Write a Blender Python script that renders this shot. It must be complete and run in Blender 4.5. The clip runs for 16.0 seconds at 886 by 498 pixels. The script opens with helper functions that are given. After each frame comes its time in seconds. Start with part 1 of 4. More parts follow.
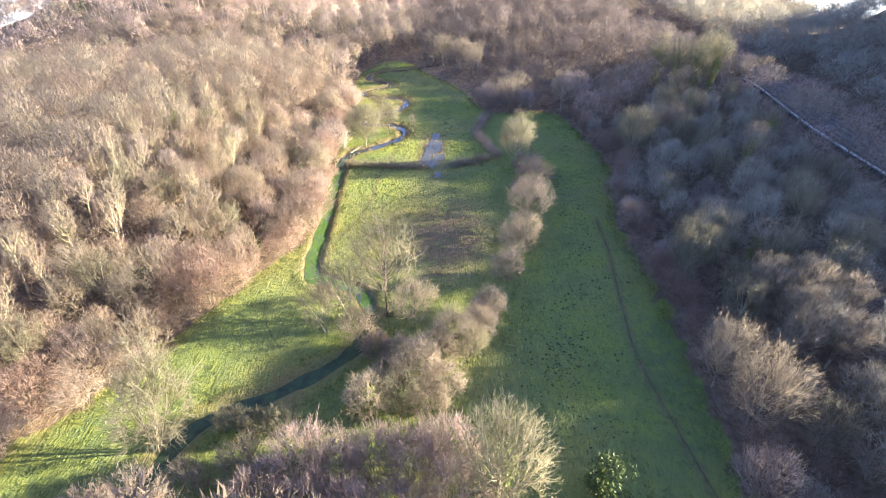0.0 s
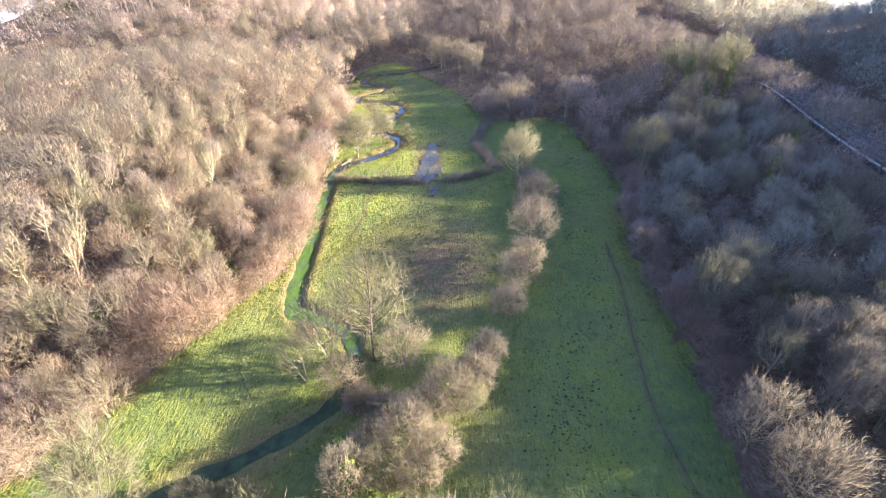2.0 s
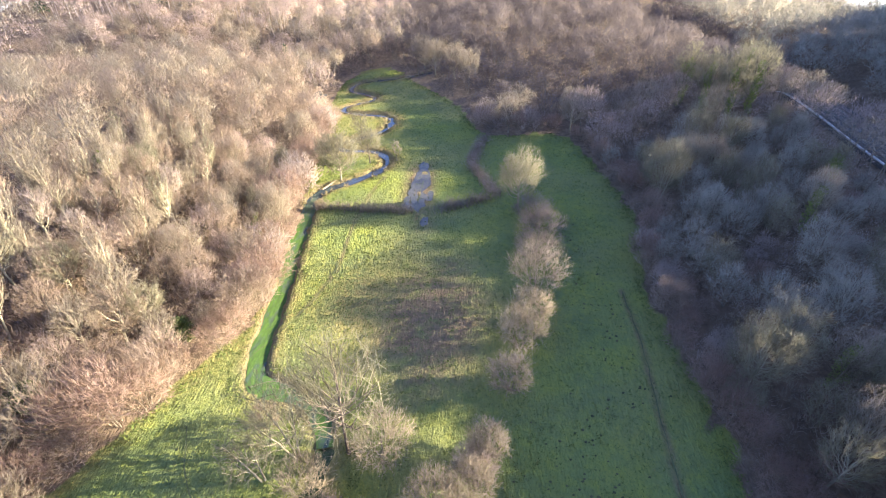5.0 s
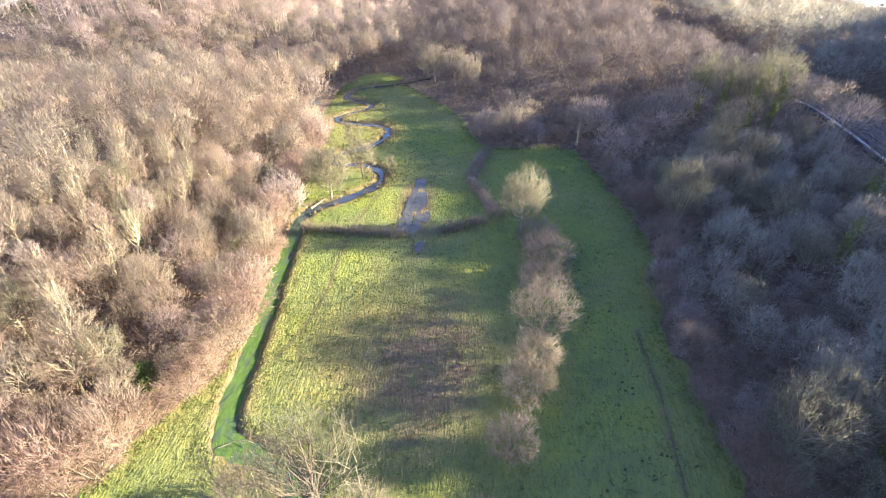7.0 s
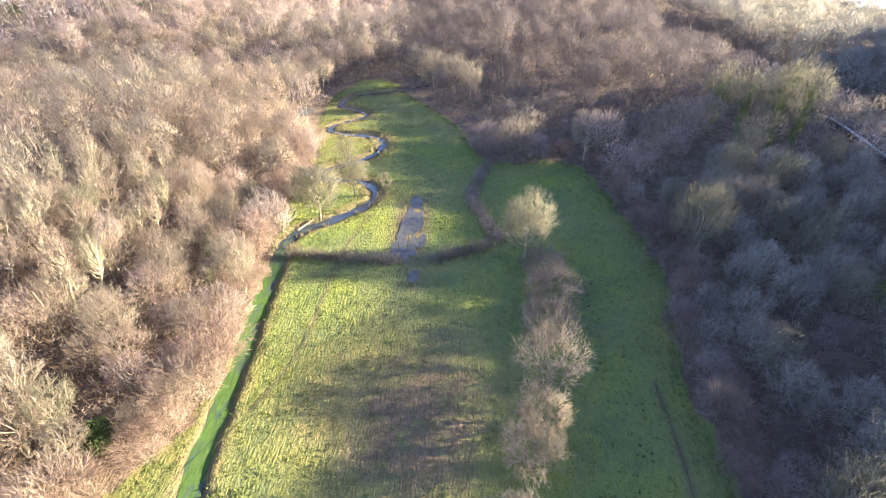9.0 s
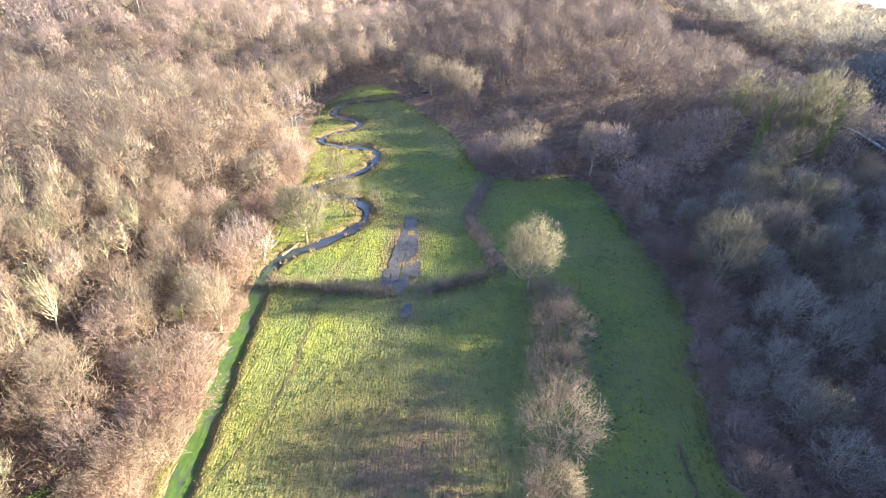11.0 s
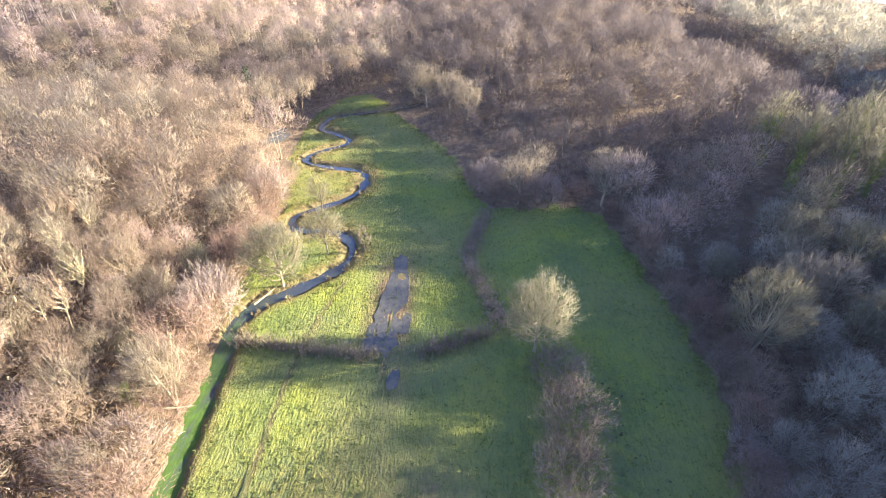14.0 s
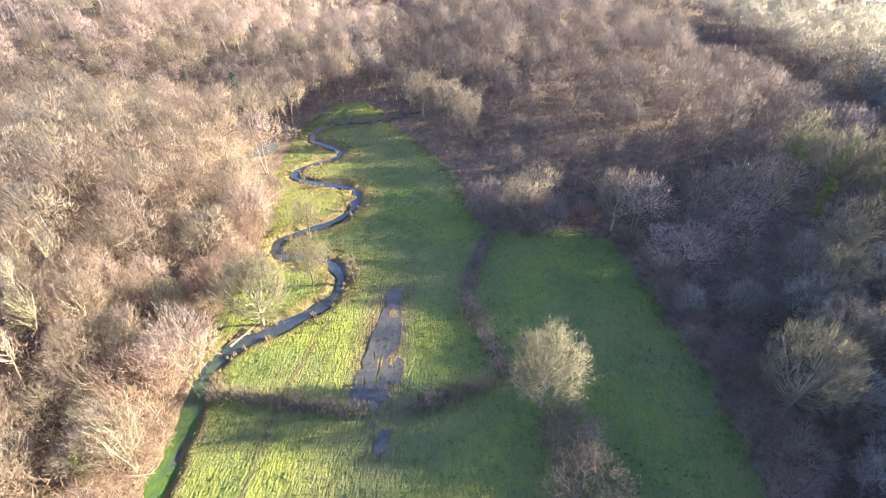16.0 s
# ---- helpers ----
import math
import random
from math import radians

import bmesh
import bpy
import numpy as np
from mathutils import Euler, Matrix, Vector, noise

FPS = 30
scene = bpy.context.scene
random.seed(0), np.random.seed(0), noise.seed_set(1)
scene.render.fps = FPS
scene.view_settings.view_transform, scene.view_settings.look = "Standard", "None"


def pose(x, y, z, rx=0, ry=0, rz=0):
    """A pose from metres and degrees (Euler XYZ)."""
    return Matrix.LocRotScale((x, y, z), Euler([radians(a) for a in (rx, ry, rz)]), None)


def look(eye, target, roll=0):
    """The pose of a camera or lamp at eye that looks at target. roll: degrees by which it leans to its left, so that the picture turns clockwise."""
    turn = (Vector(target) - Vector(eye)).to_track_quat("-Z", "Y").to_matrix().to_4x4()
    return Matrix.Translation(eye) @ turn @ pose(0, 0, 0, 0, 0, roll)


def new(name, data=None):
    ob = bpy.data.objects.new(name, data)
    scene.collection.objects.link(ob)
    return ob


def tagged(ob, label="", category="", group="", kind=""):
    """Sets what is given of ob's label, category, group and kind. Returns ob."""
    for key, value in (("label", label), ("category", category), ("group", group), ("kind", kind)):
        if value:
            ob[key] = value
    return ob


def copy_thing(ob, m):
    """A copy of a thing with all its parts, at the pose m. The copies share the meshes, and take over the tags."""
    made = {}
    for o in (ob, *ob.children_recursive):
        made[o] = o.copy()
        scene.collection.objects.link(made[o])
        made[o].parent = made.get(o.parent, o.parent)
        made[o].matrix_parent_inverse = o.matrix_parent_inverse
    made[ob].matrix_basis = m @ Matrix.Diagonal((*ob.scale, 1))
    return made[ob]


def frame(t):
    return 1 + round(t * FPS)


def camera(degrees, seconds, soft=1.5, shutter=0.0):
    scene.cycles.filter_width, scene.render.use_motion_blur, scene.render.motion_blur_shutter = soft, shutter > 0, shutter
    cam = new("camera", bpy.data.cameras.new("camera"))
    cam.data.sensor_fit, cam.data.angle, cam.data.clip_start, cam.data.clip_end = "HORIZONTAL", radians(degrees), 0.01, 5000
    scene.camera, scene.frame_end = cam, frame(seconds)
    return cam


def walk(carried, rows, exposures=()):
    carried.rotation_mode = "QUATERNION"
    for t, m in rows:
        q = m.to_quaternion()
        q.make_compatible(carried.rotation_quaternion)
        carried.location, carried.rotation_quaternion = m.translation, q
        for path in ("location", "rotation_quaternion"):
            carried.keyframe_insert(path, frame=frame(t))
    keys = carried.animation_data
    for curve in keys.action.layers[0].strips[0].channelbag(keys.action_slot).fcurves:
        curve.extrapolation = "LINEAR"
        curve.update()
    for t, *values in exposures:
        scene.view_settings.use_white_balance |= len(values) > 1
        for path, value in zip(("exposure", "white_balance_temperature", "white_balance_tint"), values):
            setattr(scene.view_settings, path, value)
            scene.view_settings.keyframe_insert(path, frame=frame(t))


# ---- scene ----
cam = camera(90.0, 16.0, soft=1.1)
PATH = [
    (0, (0.366, -1.392, 38.452), (0.283, 0.283, 37.362), -0.5),
    (0.5, (0.525, 0.609, 38.544), (0.441, 2.283, 37.454), -0.5),
    (1, (0.753, 2.539, 38.651), (0.665, 4.212, 37.557), -0.7),
    (1.5, (0.978, 4.541, 38.746), (0.886, 6.211, 37.649), -0.8),
    (2, (1.057, 6.532, 39.03), (0.966, 8.198, 37.928), -0.8),
    (2.5, (1.179, 8.508, 39.091), (1.089, 10.174, 37.988), -0.9),
    (3, (1.204, 10.554, 39.201), (1.121, 12.217, 38.094), -0.9),
    (3.5, (1.311, 12.537, 39.401), (1.226, 14.197, 38.29), -0.9),
    (4, (1.381, 14.562, 39.686), (1.298, 16.218, 38.568), -0.9),
    (6.5, (2.075, 24.152, 39.787), (1.986, 25.808, 38.67), -1.0),
    (7, (2.13, 25.99, 39.947), (2.037, 27.645, 38.828), -0.9),
    (7.5, (2.025, 27.699, 40.12), (1.926, 29.353, 38.999), -0.8),
    (8, (2.226, 29.473, 40.23), (2.126, 31.127, 39.11), -0.8),
    (8.5, (2.249, 31.212, 40.33), (2.149, 32.865, 39.208), -0.8),
    (9, (2.371, 33.185, 40.331), (2.276, 34.839, 39.21), -0.7),
    (11.5, (2.614, 42.127, 40.718), (2.519, 43.778, 39.595), -0.7),
    (12, (2.698, 43.881, 40.961), (2.602, 45.531, 39.834), -0.7),
    (12.5, (2.724, 45.727, 41.131), (2.632, 47.375, 40.001), -0.7),
    (13, (2.735, 47.48, 41.314), (2.643, 49.127, 40.182), -0.7),
    (13.5, (2.757, 49.464, 41.534), (2.665, 51.108, 40.4), -0.8),
    (14, (2.805, 51.251, 41.758), (2.712, 52.893, 40.62), -0.7),
    (14.5, (2.89, 53.019, 41.985), (2.795, 54.66, 40.845), -0.7),
    (15, (2.848, 54.891, 42.158), (2.755, 56.529, 41.014), -0.7),
    (15.5, (2.815, 56.783, 42.361), (2.725, 58.419, 41.213), -0.6),
    (16, (2.757, 58.671, 42.412), (2.67, 60.307, 41.264), -0.5),
]
walk(cam, [(t, look(eye, target, roll)) for t, eye, target, roll in PATH], [(0.0, 2.86), (16.0, 2.86)])

# ---- world, sun ----
SUN_ELEVATION, SUN_AZIMUTH = 17.0, 86.0      # azimuth clockwise from +y
world = bpy.data.worlds.new("sky")
scene.world = world
world.use_nodes = True
sky = world.node_tree.nodes.new("ShaderNodeTexSky")
sky.sky_type, sky.sun_disc = "NISHITA", False
sky.sun_elevation, sky.sun_rotation = radians(SUN_ELEVATION), radians(SUN_AZIMUTH)
sky.air_density, sky.dust_density, sky.ozone_density = 1.0, 0.5, 1.5
back = world.node_tree.nodes["Background"]
back.inputs["Strength"].default_value = 0.075
tint = world.node_tree.nodes.new("ShaderNodeMix")
tint.data_type, tint.blend_type = "RGBA", "MULTIPLY"
tint.inputs[0].default_value, tint.inputs[7].default_value = 1.0, (0.96, 0.98, 1.38, 1)
world.node_tree.links.new(sky.outputs["Color"], tint.inputs[6])
world.node_tree.links.new(tint.outputs[2], back.inputs["Color"])
sun = new("sun", bpy.data.lights.new("sun", "SUN"))
sun.data.energy, sun.data.angle, sun.data.color = 5.9, radians(0.6), (1.0, 0.89, 0.67)
_a, _e = radians(SUN_AZIMUTH), radians(SUN_ELEVATION)
_s = Vector((math.sin(_a) * math.cos(_e), math.cos(_a) * math.cos(_e), math.sin(_e)))
sun.matrix_world = look(_s * 600, (0, 0, 0))


# ---- materials ----
class Mat:
    """A small builder of node materials."""

    def __init__(self, name, rough=0.9, spec=0.15):
        self.m = bpy.data.materials.new(name)
        self.m.use_nodes = True
        self.t = self.m.node_tree
        self.b = self.t.nodes["Principled BSDF"]
        self.b.inputs["Roughness"].default_value = rough
        self.b.inputs["Specular IOR Level"].default_value = spec
        self.pos = self.node("ShaderNodeNewGeometry")

    def node(self, kind, **values):
        n = self.t.nodes.new(kind)
        for key, value in values.items():
            n.inputs[key].default_value = value
        return n

    def link(self, a, b):
        self.t.links.new(a, b)

    def noise(self, scale, detail=4.0, rough=0.6, at=None, squash=None):
        n = self.node("ShaderNodeTexNoise", Scale=scale, Detail=detail, Roughness=rough)
        source = at or self.pos.outputs["Position"]
        if squash:
            mp = self.node("ShaderNodeMapping", Scale=squash)
            self.link(source, mp.inputs["Vector"])
            source = mp.outputs["Vector"]
        self.link(source, n.inputs["Vector"])
        return n.outputs["Fac"]

    def ramp(self, fac, stops, smooth=False):
        r = self.t.nodes.new("ShaderNodeValToRGB")
        r.color_ramp.interpolation = "EASE" if smooth else "LINEAR"
        while len(r.color_ramp.elements) < len(stops):
            r.color_ramp.elements.new(0.5)
        for e, (p, c) in zip(r.color_ramp.elements, stops):
            e.position, e.color = p, (*c, 1) if len(c) == 3 else c
        self.link(fac, r.inputs["Fac"])
        return r.outputs["Color"]

    def value(self, fac, low, high, to_low=0.0, to_high=1.0):
        n = self.node("ShaderNodeMapRange")
        for i, v in zip((1, 2, 3, 4), (low, high, to_low, to_high)):
            n.inputs[i].default_value = v
        self.link(fac, n.inputs[0])
        return n.outputs[0]

    def mix(self, fac, a, b, mode="MIX"):
        n = self.t.nodes.new("ShaderNodeMix")
        n.data_type, n.blend_type = "RGBA", mode
        for v, i in ((fac, 0), (a, 6), (b, 7)):
            if isinstance(v, (int, float)):
                n.inputs[i].default_value = v
            elif isinstance(v, tuple):
                n.inputs[i].default_value = (*v, 1)
            else:
                self.link(v, n.inputs[i])
        return n.outputs[2]

    def mul(self, a, b):
        n = self.t.nodes.new("ShaderNodeMath")
        n.operation = "MULTIPLY"
        for v, i in ((a, 0), (b, 1)):
            if isinstance(v, (int, float)):
                n.inputs[i].default_value = v
            else:
                self.link(v, n.inputs[i])
        return n.outputs[0]

    def done(self, color, height=None, depth=0.05, rough=None):
        self.link(color, self.b.inputs["Base Color"])
        if height is not None:
            bump = self.node("ShaderNodeBump", Strength=1.0, Distance=depth)
            self.link(height, bump.inputs["Height"])
            self.link(bump.outputs["Normal"], self.b.inputs["Normal"])
        if rough is not None:
            self.link(rough, self.b.inputs["Roughness"])
        return self.m


def twig_material(name, stops):
    """Bare twigs: the tone changes from tree to tree, from stand to stand and from twig to twig."""
    m = Mat(name, 0.85, 0.2)
    info = m.node("ShaderNodeObjectInfo")
    stand = m.noise(0.11, 2.0)
    add = m.t.nodes.new("ShaderNodeMath")
    add.operation = "MULTIPLY_ADD"
    m.link(info.outputs["Random"], add.inputs[0])
    add.inputs[1].default_value = 0.55
    m.link(m.value(stand, 0.3, 0.7, 0.0, 0.45), add.inputs[2])
    tone = m.ramp(add.outputs[0], stops)
    each = m.value(m.pos.outputs["Random Per Island"], 0, 1, 0.92, 1.06)
    color = m.mix(1.0, tone, each, "MULTIPLY")
    color = m.mix(1.0, color, m.value(m.noise(0.2, 1.5), 0.33, 0.67, 0.76, 1.12), "MULTIPLY")
    both = m.t.nodes.new("ShaderNodeMixShader")
    thin = m.t.nodes.new("ShaderNodeBsdfTranslucent")
    both.inputs[0].default_value = 0.55
    m.link(color, thin.inputs["Color"])
    m.link(m.b.outputs[0], both.inputs[1])
    m.link(thin.outputs[0], both.inputs[2])
    m.link(both.outputs[0], m.t.nodes["Material Output"].inputs["Surface"])
    return m.done(color)


def bark_material(name, dark, light):
    m = Mat(name, 0.9, 0.15)
    return m.done(m.ramp(m.noise(1.6, 5.0), [(0.3, dark), (0.7, light)]), m.noise(14.0, 3.0), 0.03)


TWIG_BROWN = twig_material("twigs_brown", [(0.0, (0.283, 0.206, 0.162)), (0.35, (0.329, 0.250, 0.193)), (0.65, (0.314, 0.238, 0.186)), (1.0, (0.359, 0.282, 0.211))])
TWIG_PALE = twig_material("twigs_pale", [(0.0, (0.288, 0.236, 0.175)), (0.5, (0.329, 0.271, 0.203)), (1.0, (0.314, 0.258, 0.197))])
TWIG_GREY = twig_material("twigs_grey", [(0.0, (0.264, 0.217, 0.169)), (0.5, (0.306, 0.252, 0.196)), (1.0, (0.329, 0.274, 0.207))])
TWIG_OLIVE = twig_material("twigs_olive", [(0.0, (0.225, 0.205, 0.137)), (1.0, (0.268, 0.241, 0.164))])
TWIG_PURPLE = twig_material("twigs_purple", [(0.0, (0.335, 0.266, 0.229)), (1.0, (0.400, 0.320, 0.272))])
TWIG_ROSE = twig_material("twigs_rose", [(0.0, (0.37, 0.280, 0.243)), (1.0, (0.45, 0.345, 0.297))])
TWIG_RED = twig_material("twigs_red", [(0.0, (0.27, 0.182, 0.148)), (1.0, (0.34, 0.24, 0.19))])
# Lightened twigs: haze and a lift of deep shade put into the colour.
TWIG_BRIGHTENED = twig_material("twigs_brightened", [(0.0, (0.315, 0.285, 0.230)), (1.0, (0.395, 0.360, 0.292))])
# Darkened twigs: shade over the ridge and far hills put into the colour.
TWIG_SHADED = twig_material("twigs_shaded", [(0.0, (0.125, 0.103, 0.100)), (1.0, (0.175, 0.143, 0.137))])
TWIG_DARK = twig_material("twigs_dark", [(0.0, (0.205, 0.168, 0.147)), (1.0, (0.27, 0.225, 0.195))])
BARK = bark_material("bark", (0.10, 0.08, 0.06), (0.24, 0.20, 0.15))
BARK_PALE = bark_material("bark_pale", (0.19, 0.165, 0.115), (0.36, 0.315, 0.225))
BARK_TAN = bark_material("bark_tan", (0.27, 0.235, 0.155), (0.46, 0.40, 0.28))
BARK_DARK = bark_material("bark_dark", (0.070, 0.052, 0.044), (0.170, 0.132, 0.107))


def leaf_material(name, a, b):
    m = Mat(name, 0.6, 0.3)
    return m.done(m.ramp(m.pos.outputs["Random Per Island"], [(0.0, a), (1.0, b)]))


IVY = leaf_material("ivy_leaves", (0.09, 0.115, 0.03), (0.21, 0.235, 0.055))
EVERGREEN = leaf_material("evergreen_leaves", (0.03, 0.05, 0.012), (0.10, 0.13, 0.03))
NEEDLES = leaf_material("needles", (0.015, 0.03, 0.012), (0.04, 0.06, 0.02))


def ground_material():
    m = Mat("meadow_and_woodland_floor", 0.95, 0.1)
    a = m.t.nodes.new("ShaderNodeVertexColor")
    a.layer_name = "cover"
    sep = m.t.nodes.new("ShaderNodeSeparateColor")
    m.link(a.outputs["Color"], sep.inputs["Color"])
    litter_at, dry_at, wet_at = sep.outputs[0], sep.outputs[1], sep.outputs[2]
    broad, tuft, fine = m.noise(0.10, 3.0), m.noise(0.9, 4.0, 0.65), m.noise(5.0, 3.0, 0.7)
    grass = m.ramp(broad, [(0.30, (0.106, 0.138, 0.055)), (0.52, (0.154, 0.182, 0.055)), (0.72, (0.210, 0.225, 0.042))])
    grass = m.mix(m.value(tuft, 0.45, 0.75, 0.0, 0.6), grass, (0.225, 0.242, 0.036))
    grass = m.mix(m.value(fine, 0.46, 0.28, 0.0, 0.8), grass, (0.080, 0.115, 0.036))
    grass = m.mix(m.value(m.noise(0.045, 2.0), 0.42, 0.68, 0.0, 0.50), grass, (0.215, 0.185, 0.085))
    dry = m.ramp(fine, [(0.3, (0.17, 0.125, 0.050)), (0.7, (0.30, 0.215, 0.085))])
    edge = m.mul(dry_at, m.value(tuft, 0.25, 0.6))
    grass = m.mix(edge, grass, dry)
    prints = m.value(m.noise(1.7, 2.0, 0.5), 0.62, 0.70, 0.0, 0.38)
    grass = m.mix(prints, grass, (0.06, 0.075, 0.035))
    mud = m.ramp(m.noise(1.6, 5.0, 0.7), [(0.3, (0.105, 0.074, 0.047)), (0.7, (0.210, 0.148, 0.086))])
    grass = m.mix(m.mul(wet_at, m.value(m.noise(0.5, 5.0, 0.7), 0.2, 0.52)), grass, mud)
    litter = m.ramp(m.noise(0.8, 5.0, 0.7), [(0.3, (0.085, 0.062, 0.043)), (0.55, (0.17, 0.122, 0.083)), (0.75, (0.26, 0.195, 0.13))])
    color = m.mix(m.value(m.mul(litter_at, 1.0), 0.35, 0.65), grass, litter)
    ridges = m.noise(2.6, 3.0, 0.6, squash=(1.7, 0.4, 1))
    color = m.mix(m.mul(m.value(ridges, 0.52, 0.34, 0.0, 0.26), m.value(litter_at, 0.6, 0.4)), color, (0.075, 0.10, 0.035))
    relief = m.t.nodes.new("ShaderNodeMath")
    relief.operation = "ADD"
    m.link(m.noise(2.2, 5.0, 0.7), relief.inputs[0])
    m.link(ridges, relief.inputs[1])
    return m.done(color, relief.outputs[0], 0.30)


def water_material():
    m = Mat("stream_water", 0.06, 1.0)
    m.b.inputs["IOR"].default_value = 1.33
    sep = m.t.nodes.new("ShaderNodeSeparateXYZ")
    m.link(m.pos.outputs["Position"], sep.inputs[0])
    weed = m.mul(m.mul(m.value(sep.outputs[1], 98.0, 82.0), m.value(sep.outputs[1], 38.0, 44.0)), m.value(m.noise(0.55, 4.0, 0.6, squash=(1.6, 0.5, 1)), 0.28, 0.52))
    # Bed tone shifted to blue, painting in some of the sky's reflection.
    bed = m.ramp(m.noise(0.9, 4.0), [(0.3, (0.024, 0.034, 0.052)), (0.7, (0.048, 0.054, 0.064))])
    green = m.ramp(m.noise(2.2, 4.0, squash=(1.5, 0.4, 1)), [(0.3, (0.048, 0.080, 0.026)), (0.7, (0.082, 0.145, 0.032))])
    m.link(m.value(weed, 0, 1, 0.06, 0.9), m.b.inputs["Roughness"])
    m.link(m.value(weed, 0, 1, 1.0, 0.04), m.b.inputs["Specular IOR Level"])
    return m.done(m.mix(weed, bed, green), m.noise(2.2, 3.0), 0.025)


def flood_material():
    m = Mat("flood_water", 0.25, 0.6)
    m.b.inputs["IOR"].default_value = 1.33
    return m.done(m.ramp(m.noise(1.2, 5.0, 0.7), [(0.35, (0.048, 0.050, 0.054)), (0.58, (0.095, 0.088, 0.078)), (0.70, (0.085, 0.098, 0.050))]), m.noise(2.0, 3.0), 0.02)


def ditch_material():
    m = Mat("dark_ditch_water", 0.4, 0.2)
    m.b.inputs["IOR"].default_value = 1.33
    return m.done(m.ramp(m.noise(0.8, 4.0, 0.6), [(0.3, (0.026, 0.036, 0.022)), (0.7, (0.060, 0.085, 0.036))]), m.noise(2.0, 3.0), 0.03)


GROUND, WATER, FLOOD, DITCH = ground_material(), water_material(), flood_material(), ditch_material()


# ---- the lie of the land ----
def polyline(text):
    return np.array([[float(v) for v in p.split(",")] for p in text.split()])


def smooth(points, step=0.8):
    """A Catmull-Rom curve through the points, at even steps."""
    p = np.vstack([2 * points[0] - points[1], points, 2 * points[-1] - points[-2]])
    out = []
    for i in range(1, len(p) - 2):
        n = max(2, int(np.linalg.norm(p[i + 1] - p[i]) / step))
        t = np.arange(n)[:, None] / n
        out.append(0.5 * (2 * p[i] + (p[i + 1] - p[i - 1]) * t + (2 * p[i - 1] - 5 * p[i] + 4 * p[i + 1] - p[i + 2]) * t * t
                          + (3 * p[i] - p[i - 1] - 3 * p[i + 1] + p[i + 2]) * t ** 3))
    return np.vstack([*out, p[-2:-1]])


LEFT_EDGE = polyline("-52,14 -46.8,23.2 -42,29.1 -37,38.2 -35,43.3 -31.4,50.3 -26.2,60 -25.0,66 -26.1,75 -27.1,86 -28.4,95 -29.6,100 -29,108 -29,120 -33,131 -35,142 -36,155 -36,165 -31,175 -25,176")
RIGHT_EDGE = polyline("25.5,14 26.6,25 27.2,33 27.5,40 27.4,51 26.2,61 27,70 29,76 30.2,84 29.6,93 28,102 25.2,114.5 21.4,118.1 14,117.5 7.3,117.5 4.7,121.2 0.5,136.2 -6,148 -13.4,159 -19,170 -25,176")
STREAM = smooth(polyline("-34,8 -30.5,19.6 -28.6,26 -25,29 -20.9,30.8 -15.4,34.8 -12.2,38.6 -11.8,43 -13.5,47.5 -17.5,50 -21.6,51.2 -23,54.6 -23.4,59 -24,66 -25.2,76 -26,86.5 -26.4,92 -25,95.3 -21.8,97.4 -17.7,100.5 -14.6,104.2 -15.1,108.8 -18.9,112 -25.2,112.7 -26.2,116.8 -19,121.6 -16.3,126.8 -17.9,132 -25.5,134.3 -30.6,136.8 -30,140.7 -24.8,144.1 -23.6,146.8 -28,150.9 -32,154 -31.5,160 -27.5,162.2 -19.5,163.7 -8,167"))
RAIL = polyline("74,30 75,66 75,82 75.4,92 76.4,102 77.3,108 78.6,121 79,134")
HEDGE_A = polyline("-24.7,88.4 -20.3,88 -13.6,87 -7.6,86.4")
HEDGE_A2 = polyline("-2.4,87 2,88.2 6.3,90.2")
HEDGE_B = polyline("7.9,90.9 5.5,97.3 3.6,103.1 4.8,109.9 6.6,116")


def inside(x, y, ring):
    hit = np.zeros(np.shape(x), bool)
    for (x0, y0), (x1, y1) in zip(ring, np.roll(ring, -1, 0)):
        cross = (y0 > y) != (y1 > y)
        hit ^= cross & (x < (x1 - x0) * (y - y0) / (y1 - y0 + 1e-12) + x0)
    return hit


def away(x, y, line):
    """Distance from points to a polyline."""
    best = np.full(np.shape(x), 1e9)
    for a, b in zip(line[:-1], line[1:]):
        d = b - a
        t = np.clip(((x - a[0]) * d[0] + (y - a[1]) * d[1]) / (d @ d + 1e-12), 0, 1)
        best = np.minimum(best, np.hypot(x - a[0] - t * d[0], y - a[1] - t * d[1]))
    return best


MEADOW = np.vstack([LEFT_EDGE, RIGHT_EDGE[::-1]])


def step(v, a, b):
    t = np.clip((v - a) / (b - a), 0, 1)
    return t * t * (3 - 2 * t)


def waves(x, y, size, seed):
    rng = np.random.RandomState(seed)
    out = 0
    for _ in range(7):
        a, k, p = rng.uniform(0, 6.28), rng.uniform(0.6, 1.6) * 6.28 / size, rng.uniform(0, 6.28)
        out = out + np.sin(k * (x * np.cos(a) + y * np.sin(a)) + p)
    return out / 3.5


def rail_x(y):
    return np.interp(y, RAIL[:, 1], RAIL[:, 0])


CREST = 39.8


